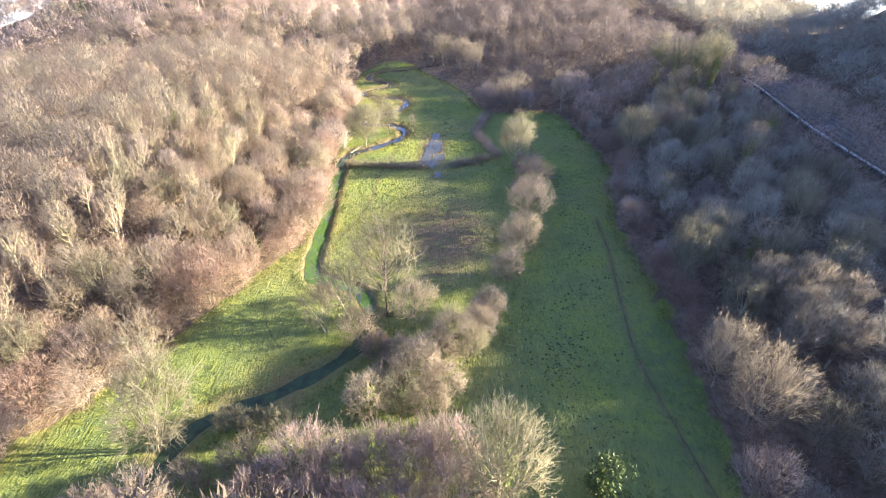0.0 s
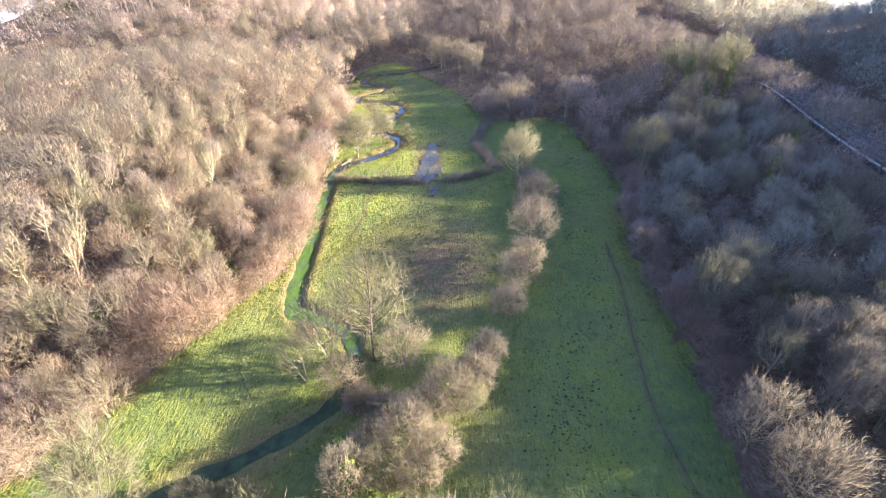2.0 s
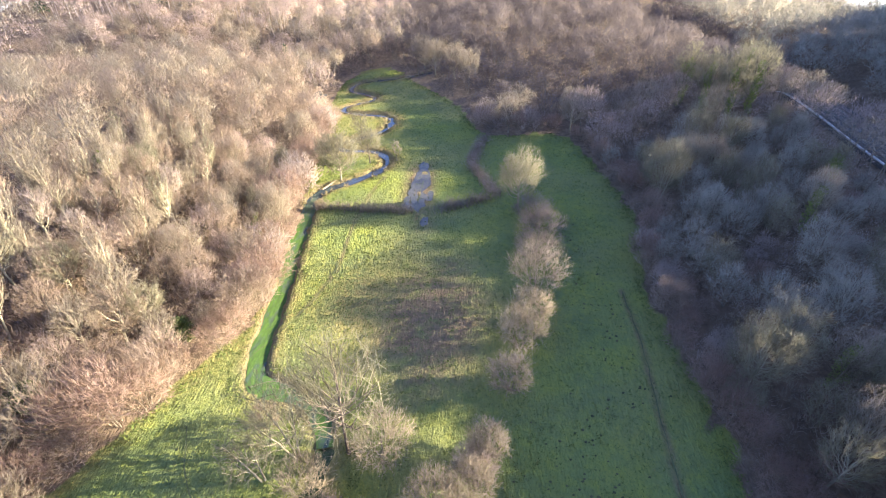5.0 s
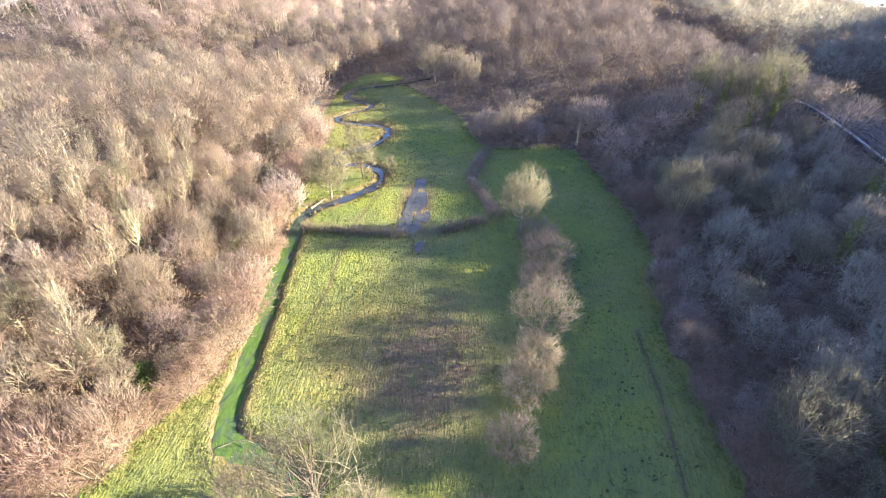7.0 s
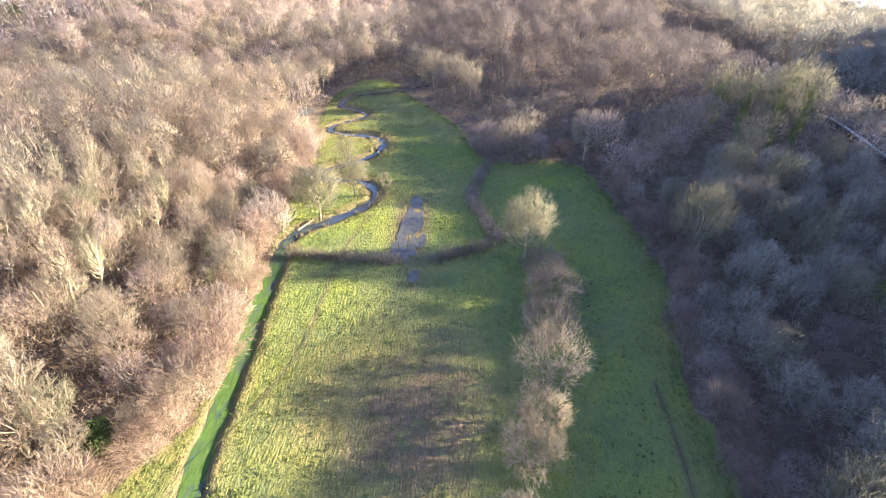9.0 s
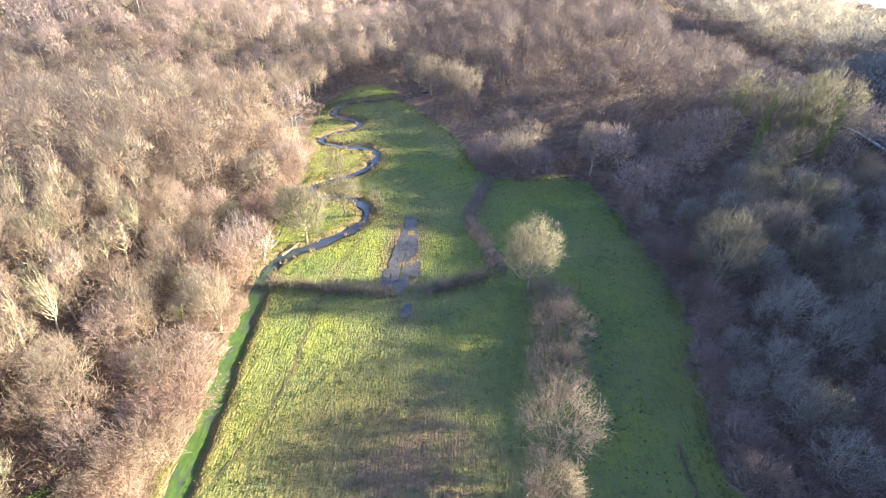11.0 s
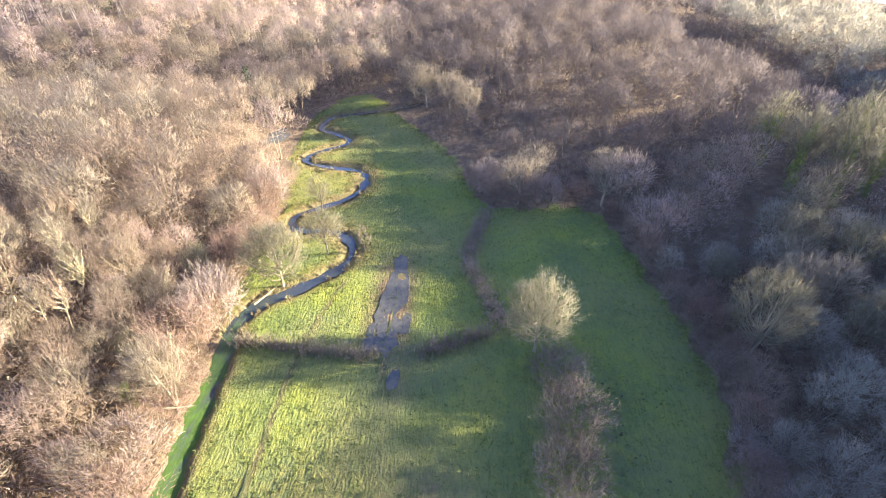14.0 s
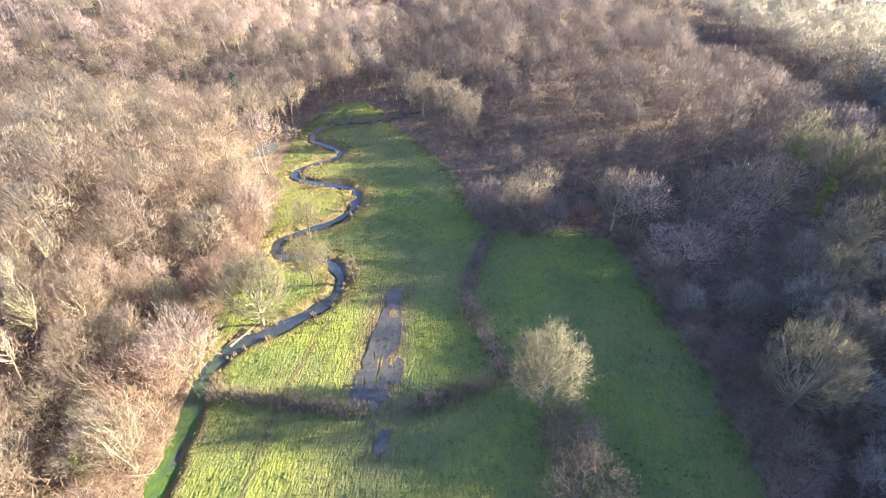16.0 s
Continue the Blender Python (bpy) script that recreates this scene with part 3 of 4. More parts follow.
def kinds():
    tone = (TWIG_BROWN, TWIG_PALE, TWIG_GREY, TWIG_PURPLE)
    for i in range(4):
        MODELS["ash", i] = model("bare_tree", 10 + i, (TWIG_GREY, TWIG_OLIVE, TWIG_PALE, TWIG_OLIVE)[i], BARK_PALE, brush=0.5, h=12.5, radius=3.2, base=0.18, limbs=19, twiglets=6, fine=0.042, lift=0.6, spike=1.25)
        MODELS["brown", i] = model("bare_tree", 20 + i, (TWIG_BROWN, TWIG_PALE)[i == 3], BARK_PALE, brush=0.5, h=11.5, radius=3.3, base=0.12, limbs=20, twiglets=6, fine=0.042, lift=0.45)
        MODELS["tall", i] = model("bare_tree", 30 + i, tone[i], BARK_PALE, brush=0.4, h=13.5, radius=2.3, base=0.3, limbs=16, twiglets=4, fine=0.042, lift=0.5, spike=1.15)
        MODELS["shrub", i] = model("shrub", 40 + i, (TWIG_BROWN, TWIG_RED, TWIG_PURPLE, TWIG_RED)[i], BARK, brush=1.1, h=4.6, radius=2.2, base=0.0, stems=5, limbs=13, subs=4, twigs=6, twiglets=4, fine=0.033, lift=0.4, girth=0.05, light=True)
        MODELS["pole", i] = model("bare_tree", 70 + i, (TWIG_BROWN, TWIG_PALE, TWIG_GREY, TWIG_OLIVE)[i], BARK_TAN, brush=0.16, h=15.0, radius=2.1, base=0.3, limbs=20, subs=4, twigs=5, twiglets=4, fine=0.042, lift=1.0, spike=1.2, girth=0.16, trunk_sides=5)
    # Variants 3 and 5, for the right wood: twigs lightened to lift its shade.
    for i, twig in enumerate((TWIG_BROWN, TWIG_PALE, TWIG_ROSE, TWIG_BRIGHTENED, TWIG_OLIVE, TWIG_BRIGHTENED)):
        MODELS["round", i] = model("bare_tree", 130 + i, twig, BARK, brush=1.1, h=(10.5, 11.5, 9.5)[i % 3], radius=3.3, base=0.04, limbs=18, subs=5, twigs=6, twiglets=4, fine=0.038, lift=0.5, spike=1.05, stems=1 + i % 2, girth=0.15)
    for i in range(2):
        MODELS["ivy", i] = model("ivy_covered_tree", 50 + i, TWIG_GREY, BARK, ivy=80, h=12.0, radius=3.0, base=0.25, limbs=14, fine=0.042, lift=0.4)


kinds()
RNG = np.random.RandomState(4)
TAKEN = []          # x, y, radius of the trees that have their own place


def scatter(x0, x1, y0, y1, gap, keep, seed):
    """Places on a shaken grid."""
    rng = np.random.RandomState(seed)
    X, Y = np.meshgrid(np.arange(x0, x1, gap), np.arange(y0, y1, gap))
    X = (X + rng.uniform(-0.42, 0.42, X.shape) * gap).ravel()
    Y = (Y + rng.uniform(-0.42, 0.42, Y.shape) * gap).ravel()
    k = keep(X, Y)
    for x, y, r in TAKEN:
        k &= np.hypot(X - x, Y - y) > r
    return np.column_stack([X[k], Y[k]])


def in_wood(x, y, margin=1.5):
    off = x - rail_x(y)
    clear = (off < -4.6) | (off > 8.5) | (y > 136)
    pond = np.hypot((x + 41) / 3.4, (y - 149) / 6.5) < 1
    return ~inside(x, y, MEADOW) & (away(x, y, MEADOW) > margin) & clear & ~pond


# ---- single trees and bushes ----
def single(x, y, seed, twig, bark, label, name="bare_tree", category="tree", group="", clear=3.0, lean=0.0, **shape):
    root = model(name, seed, twig, bark, **shape)
    root.matrix_basis = pose(x, y, float(land(x, y)) - 0.05, 0, lean, 0) @ pose(0, 0, 0, 0, 0, (seed * 47) % 360)
    TAKEN.append((x, y, clear))
    return tagged(root, label, category, group)


def meadow_trees():
    single(-9.3, 43.2, 201, TWIG_OLIVE, BARK_DARK, "bare alder with a dark trunk beside the stream", brush=0.35, h=18.0, radius=5.6, base=0.2, limbs=30, subs=6, twigs=5, twiglets=4, fine=0.028, lift=0.2, uneven=0.5, girth=0.2)
    single(-14.2, 42.6, 202, TWIG_OLIVE, BARK_PALE, "crooked bare alder with several pale stems beside the stream", brush=0.3, lean=-9.0, stems=3, h=12.5, radius=4.4, base=0.06, limbs=24, subs=5, twigs=6, twiglets=5, fine=0.032, lift=0.2, uneven=0.55, girth=0.17)
    single(-17.0, 40.4, 212, TWIG_OLIVE, BARK_PALE, "young bare alder leaning over the stream", brush=0.3, lean=-12.0, stems=2, h=8.5, radius=2.8, base=0.1, limbs=14, subs=4, twigs=5, twiglets=3, fine=0.032, lift=0.2, uneven=0.5)
    single(-5.8, 43.0, 213, TWIG_PALE, BARK, "tan twiggy bush below the alder", "bush", "bush", stems=5, h=6.8, radius=3.4, base=0.0, limbs=22, subs=5, twigs=6, twiglets=4, fine=0.032, lift=0.4, uneven=0.4, girth=0.09)
    single(-12.4, 39.4, 214, TWIG_PALE, BARK, "low tan scrub beside the stream", "bush", "bush", stems=5, h=4.6, radius=3.0, base=0.0, limbs=20, subs=4, twigs=6, twiglets=4, fine=0.032, lift=0.5, uneven=0.5, girth=0.07)
    single(-18.4, 45.8, 215, TWIG_BROWN, BARK, "low brown scrub on the stream bank", "bush", "bush", clear=1.5, stems=5, h=3.6, radius=1.9, base=0.0, limbs=14, subs=4, fine=0.032, lift=0.6, uneven=0.5, girth=0.05)
    single(-41.5, 44.0, 216, TWIG_PALE, BARK, "large pale bare tree with spreading limbs at the wood's edge", brush=0.4, stems=3, h=11.5, radius=5.2, base=0.05, limbs=28, subs=6, twigs=6, twiglets=5, fine=0.034, lift=0.4, uneven=0.4, girth=0.13)
    single(-37.6, 35.4, 217, TWIG_PALE, BARK, "pale many-stemmed tree at the wood's edge", brush=0.4, stems=5, h=9.5, radius=3.8, base=0.0, limbs=26, subs=5, twigs=6, twiglets=5, fine=0.034, lift=0.8, uneven=0.4, girth=0.09)
    single(-30.4, 24.2, 203, TWIG_OLIVE, BARK, "pale bare tree with low spreading limbs by the stream", brush=0, lean=14.0, stems=5, h=19.0, radius=4.4, base=0.0, limbs=32, subs=6, twigs=7, twiglets=5, fine=0.035, lift=0.35, uneven=0.45, girth=0.15)
    single(-22.6, 98.6, 204, TWIG_OLIVE, BARK_PALE, "yellowish willow at the bend of the stream", "willow", h=11.2, radius=4.7, base=0.05, limbs=24, subs=6, twigs=8, twiglets=6, fine=0.05, lift=0.6, uneven=0.3)
    single(-18.0, 105.8, 205, TWIG_OLIVE, BARK, "small willow inside the bend of the stream", "willow", h=8.6, radius=3.7, base=0.15, limbs=16, subs=5, fine=0.05, lift=0.5, uneven=0.4)
    single(-12.2, 106.4, 206, TWIG_GREY, BARK_DARK, "thin leafless sapling beside the stream", "sapling", brush=0, h=5.4, radius=1.5, base=0.2, limbs=8, subs=3, twigs=4, twiglets=3)
    single(-22.0, 117.6, 218, TWIG_OLIVE, BARK_DARK, "small bare alder on the island of the stream", brush=0.4, h=7.6, radius=2.4, base=0.2, limbs=14, subs=4, twigs=5, twiglets=4, fine=0.04, lift=0.4, uneven=0.5)
    single(-26.6, 106.2, 219, TWIG_PALE, BARK, "pale twiggy willow scrub on the stream bank", "willow", clear=2, stems=5, h=6.2, radius=2.8, base=0.0, limbs=16, subs=4, fine=0.04, lift=0.7)
    single(-30.5, 127.0, 221, TWIG_PALE, BARK, "pale twiggy willow scrub on the stream bank", "willow", clear=2, stems=5, h=5.6, radius=2.4, base=0.0, limbs=16, subs=4, fine=0.04, lift=0.7)
    single(-28.4, 80.0, 207, TWIG_PALE, BARK_PALE, "cream-coloured multi-stemmed willow on the stream bank", "willow", stems=6, h=11.5, radius=3.2, base=0.05, limbs=24, subs=5, lift=0.9, spike=1.4, fine=0.04)
    single(11.3, 87.6, 208, TWIG_OLIVE, BARK_PALE, "round pale bare oak in the hedgerow", h=11.6, radius=4.4, base=0.12, limbs=26, subs=6, twigs=8, twiglets=6, fine=0.034, brush=1.7, lift=0.3, uneven=0.25)
    single(4.2, 19.6, 209, TWIG_OLIVE, BARK_PALE, "pale bare ash with upswept twigs and ivy", "ivy_covered_tree", ivy=60, h=14.6, radius=4.5, base=0.1, limbs=24, subs=6, lift=1.0, spike=1.4, fine=0.045, brush=1.0)
    for i, (x, y, h, r, twig, label) in enumerate((
            (4.3, 43.0, 5.5, 2.3, TWIG_GREY, "grey leafless bush at the end of the hedgerow"), (7.0, 50.5, 5.4, 2.8, TWIG_GREY, "small grey leafless bush in the hedgerow"),
            (8.8, 56.5, 6.4, 3.3, TWIG_PALE, "tan leafless bush in the hedgerow"), (10.4, 60.6, 5.4, 3.0, TWIG_PALE, "low tan leafless bush in the hedgerow"), (11.6, 65.6, 9.0, 4.3, TWIG_PALE, "large tan leafless bush in the hedgerow"),
            (12.6, 72.8, 4.6, 4.0, TWIG_DARK, "dark purplish thorn bush in the hedgerow"), (14.0, 78.5, 4.8, 4.2, TWIG_DARK, "dark grey thorn bush in the hedgerow"),
            (13.2, 83.5, 4.6, 3.6, TWIG_DARK, "dark purplish thorn bush below the oak"),
            (-0.4, 36.8, 7.7, 3.1, TWIG_GREY, "grey leafless bush among the meadow thicket"), (2.6, 39.2, 5.5, 2.5, TWIG_GREY, "low grey bush among the meadow thicket"),
            (-4.2, 32.5, 7.2, 3.1, TWIG_GREY, "grey-brown bush among the meadow thicket"), (-1.2, 31.0, 5.2, 2.6, TWIG_GREY, "dark low bush among the meadow thicket"),
            (-9.2, 28.0, 7.7, 2.5, TWIG_PALE, "pale bush with ivy at the thicket's end"), (-6.6, 35.2, 4.8, 2.4, TWIG_GREY, "grey bush among the meadow thicket"),
            (-2.4, 34.6, 6.3, 2.9, TWIG_GREY, "grey bush among the meadow thicket"), (1.4, 36.6, 5.2, 2.6, TWIG_OLIVE, "olive-brown bush among the meadow thicket"),
            (-7.6, 31.8, 4.8, 2.4, TWIG_GREY, "low grey bush among the meadow thicket"), (-2.8, 29.0, 5.0, 2.6, TWIG_GREY, "low grey bush among the meadow thicket"),
            (3.2, 41.4, 4.4, 2.2, TWIG_PURPLE, "low dark bush among the meadow thicket"), (-9.6, 36.6, 3.5, 2.0, TWIG_BROWN, "low brown bush beside the ditch"),
            (-5.8, 29.2, 5.9, 2.6, TWIG_OLIVE, "olive-brown bush among the meadow thicket"))):
        single(x, y, 220 + i, twig, BARK, label, "bush", "bush", "hedgerow bushes", brush=1.3, h=h, radius=r, base=0.0, stems=5, limbs=22, subs=5, twiglets=4, fine=0.033, lift=0.3, girth=0.12, ivy=40 if i in (8, 12) else 0)
    for i, (x, y) in enumerate(((-14, 21.2), (-10.6, 20.4), (-7.2, 21.6), (-3.6, 21.4), (-0.6, 22.6), (-12.4, 16.8), (-8.4, 16.4), (-4.2, 16.6), (-16.6, 18.0), (0.2, 18.2))):
        single(x, y, 240 + i, TWIG_ROSE, BARK, "reddish-brown leafless shrub of a dense thicket", "shrub", "shrub", "thicket shrubs", clear=2, brush=1.3, h=8.4 - 0.6 * (i % 3), radius=3.4, base=0.0, stems=6, limbs=22, lift=0.7, spike=1.2, girth=0.1)
    for i, (x, y, h, r, twig) in enumerate(((-24.2, 19.6, 5.2, 2.4, TWIG_GREY), (-19.8, 21.6, 5.6, 2.5, TWIG_PALE), (-23.4, 26.6, 3.2, 1.6, TWIG_OLIVE), (-20.6, 26.2, 3.6, 1.7, TWIG_OLIVE), (-17.8, 26.0, 4.2, 1.9, TWIG_OLIVE))):
        single(x, y, 255 + i, twig, BARK, "upright leafless shrub beside the ditch", "shrub", "shrub", "ditch shrubs", clear=2, h=h, radius=r, base=0.0, stems=6, limbs=14, subs=4, lift=0.9, spike=1.4, girth=0.08)


def right_trees():
    single(29.4, 27.4, 301, TWIG_PALE, BARK, "tall grey twin-stemmed tree at the field's edge", stems=4, h=12.0, radius=3.6, base=0.10, limbs=20, subs=6, brush=1.9, lift=0.8, spike=1.1, fine=0.033)
    single(28.2, 32.4, 302, TWIG_PALE, BARK, "grey bare tree at the field's edge", h=11.0, radius=3.2, base=0.06, limbs=20, subs=6, brush=1.9, lift=0.8, spike=1.1, fine=0.033)
    for i, (x, y) in enumerate(((40.5, 41.0), (38.0, 37.6), (36.8, 42.5), (43.0, 38.6), (36.0, 34.5), (40.5, 34.0))):
        single(x, y, 303 + i, TWIG_GREY, BARK_PALE, "very tall slender grey poplar", "poplar", "tree", "poplars", clear=2, stems=2, h=10.8 - i * 0.3, radius=2.5, base=0.12, limbs=22, subs=5, brush=1.5, lift=1.3, spike=1.2, fine=0.033)
    single(32.0, 50.6, 310, TWIG_OLIVE, BARK_PALE, "olive-tinged bare ash with upswept twigs", h=10.2, radius=3.9, base=0.1, limbs=22, subs=6, brush=1.9, lift=0.9, spike=1.1, fine=0.034)
    single(34.6, 87.0, 311, TWIG_OLIVE, BARK_PALE, "large olive-tinged bare ash in the wood", stems=2, h=12.8, radius=4.3, base=0.1, limbs=26, subs=6, brush=1.9, lift=1.0, spike=1.15, fine=0.034)
    single(40.5, 92.0, 312, TWIG_PALE, BARK_PALE, "pale bare tree in the wood", h=9.5, radius=3.4, base=0.2, limbs=18, lift=0.7, spike=1.1)
    single(25.8, 118.0, 313, TWIG_GREY, BARK_PALE, "grey bare tree at the field corner", h=11.5, radius=3.4, base=0.15, limbs=18, brush=1.9, lift=0.8, spike=1.1)
    single(12.0, 119.0, 314, TWIG_GREY, BARK, "rounded grey-green bare tree above the field", h=10.0, radius=4.0, base=0.05, limbs=20, lift=0.5)
    for i, (x, y, r) in enumerate(((-7, 163, 4.6), (-1, 158, 4.2), (-11, 170, 4.6), (3, 151, 3.8))):
        single(x, y, 315 + i, TWIG_PALE, BARK_PALE, "broad pale bare oak at the meadow's far end", "bare_tree", clear=3.5, h=11.5, radius=r, base=0.05, limbs=18, fine=0.06, lift=0.3)
    single(70.0 - 8, 127, 320, TWIG_PURPLE, BARK_PALE, "slender purple-twigged birch beside the railway", "birch", h=10.5, radius=1.9, base=0.15, limbs=14, brush=1.9, lift=0.9, spike=1.1)
    single(58.5, 84.0, 321, TWIG_OLIVE, BARK, "slim tree wrapped in green ivy below the railway", "ivy_covered_tree", ivy=110, h=9.5, radius=1.9, base=0.15, limbs=12, lift=0.8)
    for i, (x, y) in enumerate(((53, 108), (55.5, 112), (51, 113.5), (57.5, 108.5), (48.5, 118.5), (60, 117))):
        single(x, y, 322 + i, TWIG_OLIVE, BARK, "bare tree hung with bright green ivy", "ivy_covered_tree", "tree", "ivy-covered trees", ivy=150, h=15.5, radius=3.4, base=0.12, limbs=15, lift=0.6)


meadow_trees()
right_trees()


def evergreen(x, y, h, r, seed, label):
    rng = np.random.RandomState(seed)
    root = new("evergreen_shrub")
    root.matrix_basis = pose(x, y, float(land(x, y)))
    w = Shape()
    for i in range(4):
        w.tube(curve((0, 0, -0.2), (math.cos(i * 1.7) * 0.4, math.sin(i * 1.7) * 0.4, 1), h * 0.8, 0.1, rng, 4), np.linspace(0.09, 0.03, 5), 5)
    part("stems", w.arrays(), BARK, root)
    c = Shape()
    for i in range(26):
        d = unit(rng.normal(size=3)) * (r * 0.7, r * 0.7, h * 0.36)
        c.add(*leaves(rng, d + (0, 0, h * 0.52), (0.9, 0.9, 0.8), 110, 0.19))
    part("foliage", c.arrays(), EVERGREEN, root)
    TAKEN.append((x, y, 2))
    return tagged(root, label, "shrub")


evergreen(14.0, 20.6, 4.8, 2.3, 401, "dark evergreen shrub with yellow-green top")
evergreen(-33.5, 57.5, 3.0, 1.6, 402, "small dark holly bush at the wood's edge")
evergreen(-44.5, 47.0, 3.2, 1.8, 403, "green holly bush in the wood")


def conifer(x, y, h, seed):
    rng = np.random.RandomState(seed)
    root = new("conifer")
    root.matrix_basis = pose(x, y, float(land(x, y)))
    w, c = Shape(), Shape()
    w.tube(np.array([[0, 0, -0.3], [0, 0, h * 0.5], [0, 0, h]]), np.array([0.25, 0.16, 0.03]), 6)
    for i in range(60):
        t = 0.14 + 0.86 * i / 60
        a, long = i * 2.4, (1 - t) * h * 0.27 + 0.25
        p = curve((0, 0, h * t), (math.cos(a), math.sin(a), -0.15), long * rng.uniform(0.75, 1.1), -0.1, rng, 3, 0.06)
        n = 14
        at = p[rng.randint(0, 4, n)] + rng.normal(0, 0.08, (n, 3))
        way = unit(rng.normal(0, 0.7, (n, 3)) + (math.cos(a), math.sin(a), -0.4)) * rng.uniform(0.5, 1.0, (n, 1))
        c.twigs(at, way, np.full(n, 0.34), rng)
    part("trunk", w.arrays(), BARK_DARK, root)
    part("foliage", c.arrays(), NEEDLES, root)
    TAKEN.append((x, y, 3))
    return tagged(root, "dark green conifer among the bare trees", "tree", "conifers")


for n, (x, y, h) in enumerate(((-58, 176, 13), (-127, 226, 13), (-114, 228, 12), (-135, 252, 13), (-196, 272, 14), (-204, 280, 13), (-176, 222, 12), (-130, 262, 12), (-122, 238, 11))):
    conifer(x, y, h, 420 + n)

def room(x, y):
    """How tall the trees of the right-hand wood grow: lower towards the fields."""
    x0 = np.interp(y, (20, 95, 114, 170), (-5, -5, -17, -20))
    rise = land(x, y) - (0.035 * x + 0.07 * (y - 60))
    return np.where((x > x0) & (x < 84) & (y < 190), np.maximum(np.where(y > 104, 7.0, 4.5), (x - x0) * 0.30 - rise) + 9 * step(y, 140, 188), 99.0)


LABELS = {"ash": "bare ash tree with pale upswept twigs", "brown": "bare brown deciduous tree in the wood", "tall": "tall slender bare tree in the wood",
          "round": "round-crowned bare tree of the wood", "pole": "tall straight bare tree with a pale trunk", "shrub": "leafless brown shrub at the wood's edge", "ivy": "bare tree with green ivy on its trunk"}


def near_wood():
    def zone(x, y):
        return in_wood(x, y, 1.6) & (np.abs(x) < 62) & (y > 12) & (y < 104)
    places = [*scatter(-66, 0, 12, 106, 3.9, zone, 7), *scatter(0, 66, 12, 106, 4.4, zone, 8)]
    for x, y in places:
        edge = float(away(x, y, MEADOW))
        below_rail = x > 50 and y > 20
        r = RNG.rand()
        if edge < 5:
            kind = "shrub" if r < 0.6 else "round"
        elif below_rail:
            kind = "shrub" if r < 0.2 else "round"
        elif x < 0 and edge < 15:
            kind = "round" if r < 0.6 else "brown" if r < 0.75 else "ash" if r < 0.86 else "pole" if r < 0.93 else "ivy" if r < 0.96 else "shrub"
        elif x < 0:
            kind = "pole" if r < 0.52 else "tall" if r < 0.60 else "brown" if r < 0.76 else "round" if r < 0.88 else "ash" if r < 0.93 else "ivy" if r < 0.96 else "shrub"
        else:
            kind = "round" if r < 0.80 else "ash" if r < 0.86 else "ivy" if r < 0.92 else "shrub"
        size = RNG.uniform(0.82, 1.06) * (0.68 if edge < 5 and kind == "round" else 0.8 if below_rail and kind == "round" else 0.85 if edge < 9 else 1.0) * (0.92 if x > 0 else 0.88)
        if kind != "shrub":
            size = min(size, float(room(x, y)) * RNG.uniform(0.85, 1.15) / 11.5)
        if x > 40:
            size = min(size, (2.6 + 0.42 * max(0.0, float(rail_x(y)) - 5 - x)) / (4.6 if kind == "shrub" else 11.5))
        n = RNG.randint(2 if kind == "ivy" else 4) if kind != "round" else RNG.randint(3) + (0 if x < 0 else 3)
        put(MODELS[kind, n], x, y, size, RNG.uniform(0, 360), LABELS[kind], "shrub" if kind == "shrub" else "tree", "trees of the wood", lean=RNG.normal(9.0, 3.0) if x < 0 else RNG.normal(-3.0, 3.0))


near_wood()


def wood_edge():
    """A skirt of shrubs where the woods meet the grass."""
    for line, side in ((LEFT_EDGE, 1), (RIGHT_EDGE, -1)):
        path = smooth(line, 2.1)
        path = path[(path[:, 1] > 14) & (path[:, 1] < 128)]
        t = unit(np.gradient(path, axis=0))
        out = np.stack([-t[:, 1], t[:, 0]], -1) * side
        for p, o in zip(path, out):
            x, y = p + o * RNG.uniform(0.0, 2.8)
            if RNG.rand() < 0.14:
                continue
            if any(math.hypot(x - a, y - b) < 1.6 for a, b, _ in TAKEN):
                continue
            put(MODELS["shrub", RNG.randint(4)], x, y, RNG.uniform(0.6, 1.3) * (1.6 if x < 0 and y > 64 else 1.45 if x < 0 else 1.05), RNG.uniform(0, 360), "leafless shrub where the wood meets the grass", "shrub", "shrubs of the wood's edge", tall=RNG.uniform(0.8, 1.25))


wood_edge()


def coarse(kind, seed):
    """A lighter tree for the woods farther off: (vertices, triangles) of wood and crown."""
    none = np.zeros((0, 3)), np.zeros((0, 3), int)
    if kind == "far":
        return none, puffs(seed, 12, 3.6, 0.2, 9, 20, 1.0, 0.26, 0.4, 0.6)
    if kind == "slope":
        return none, puffs(seed, 12, 3.5, 0.12, 12, 40, 0.9, 0.14, 0.35, 0.55)
    if kind == "scrub":
        return none, puffs(seed, 3.2, 2.4, 0.0, 5, 22, 0.7, 0.15, 0.5)
    if kind == "low":
        return none, puffs(seed, 3.0, 2.0, 0.0, 6, 28, 0.6, 0.075, 0.5)
    w, _ = grow(seed, h=12.0, radius=3.9, base=0.2, limbs=4, subs=1, twigs=1, twiglets=1, fine=0.12, lift=0.4, spike=0.95, trunk_sides=3, stems=2, light=True)
    return w, puffs(seed, 12.0, 3.8, 0.18, 14, 56, 0.95, 0.082, 0.3, 0.5)


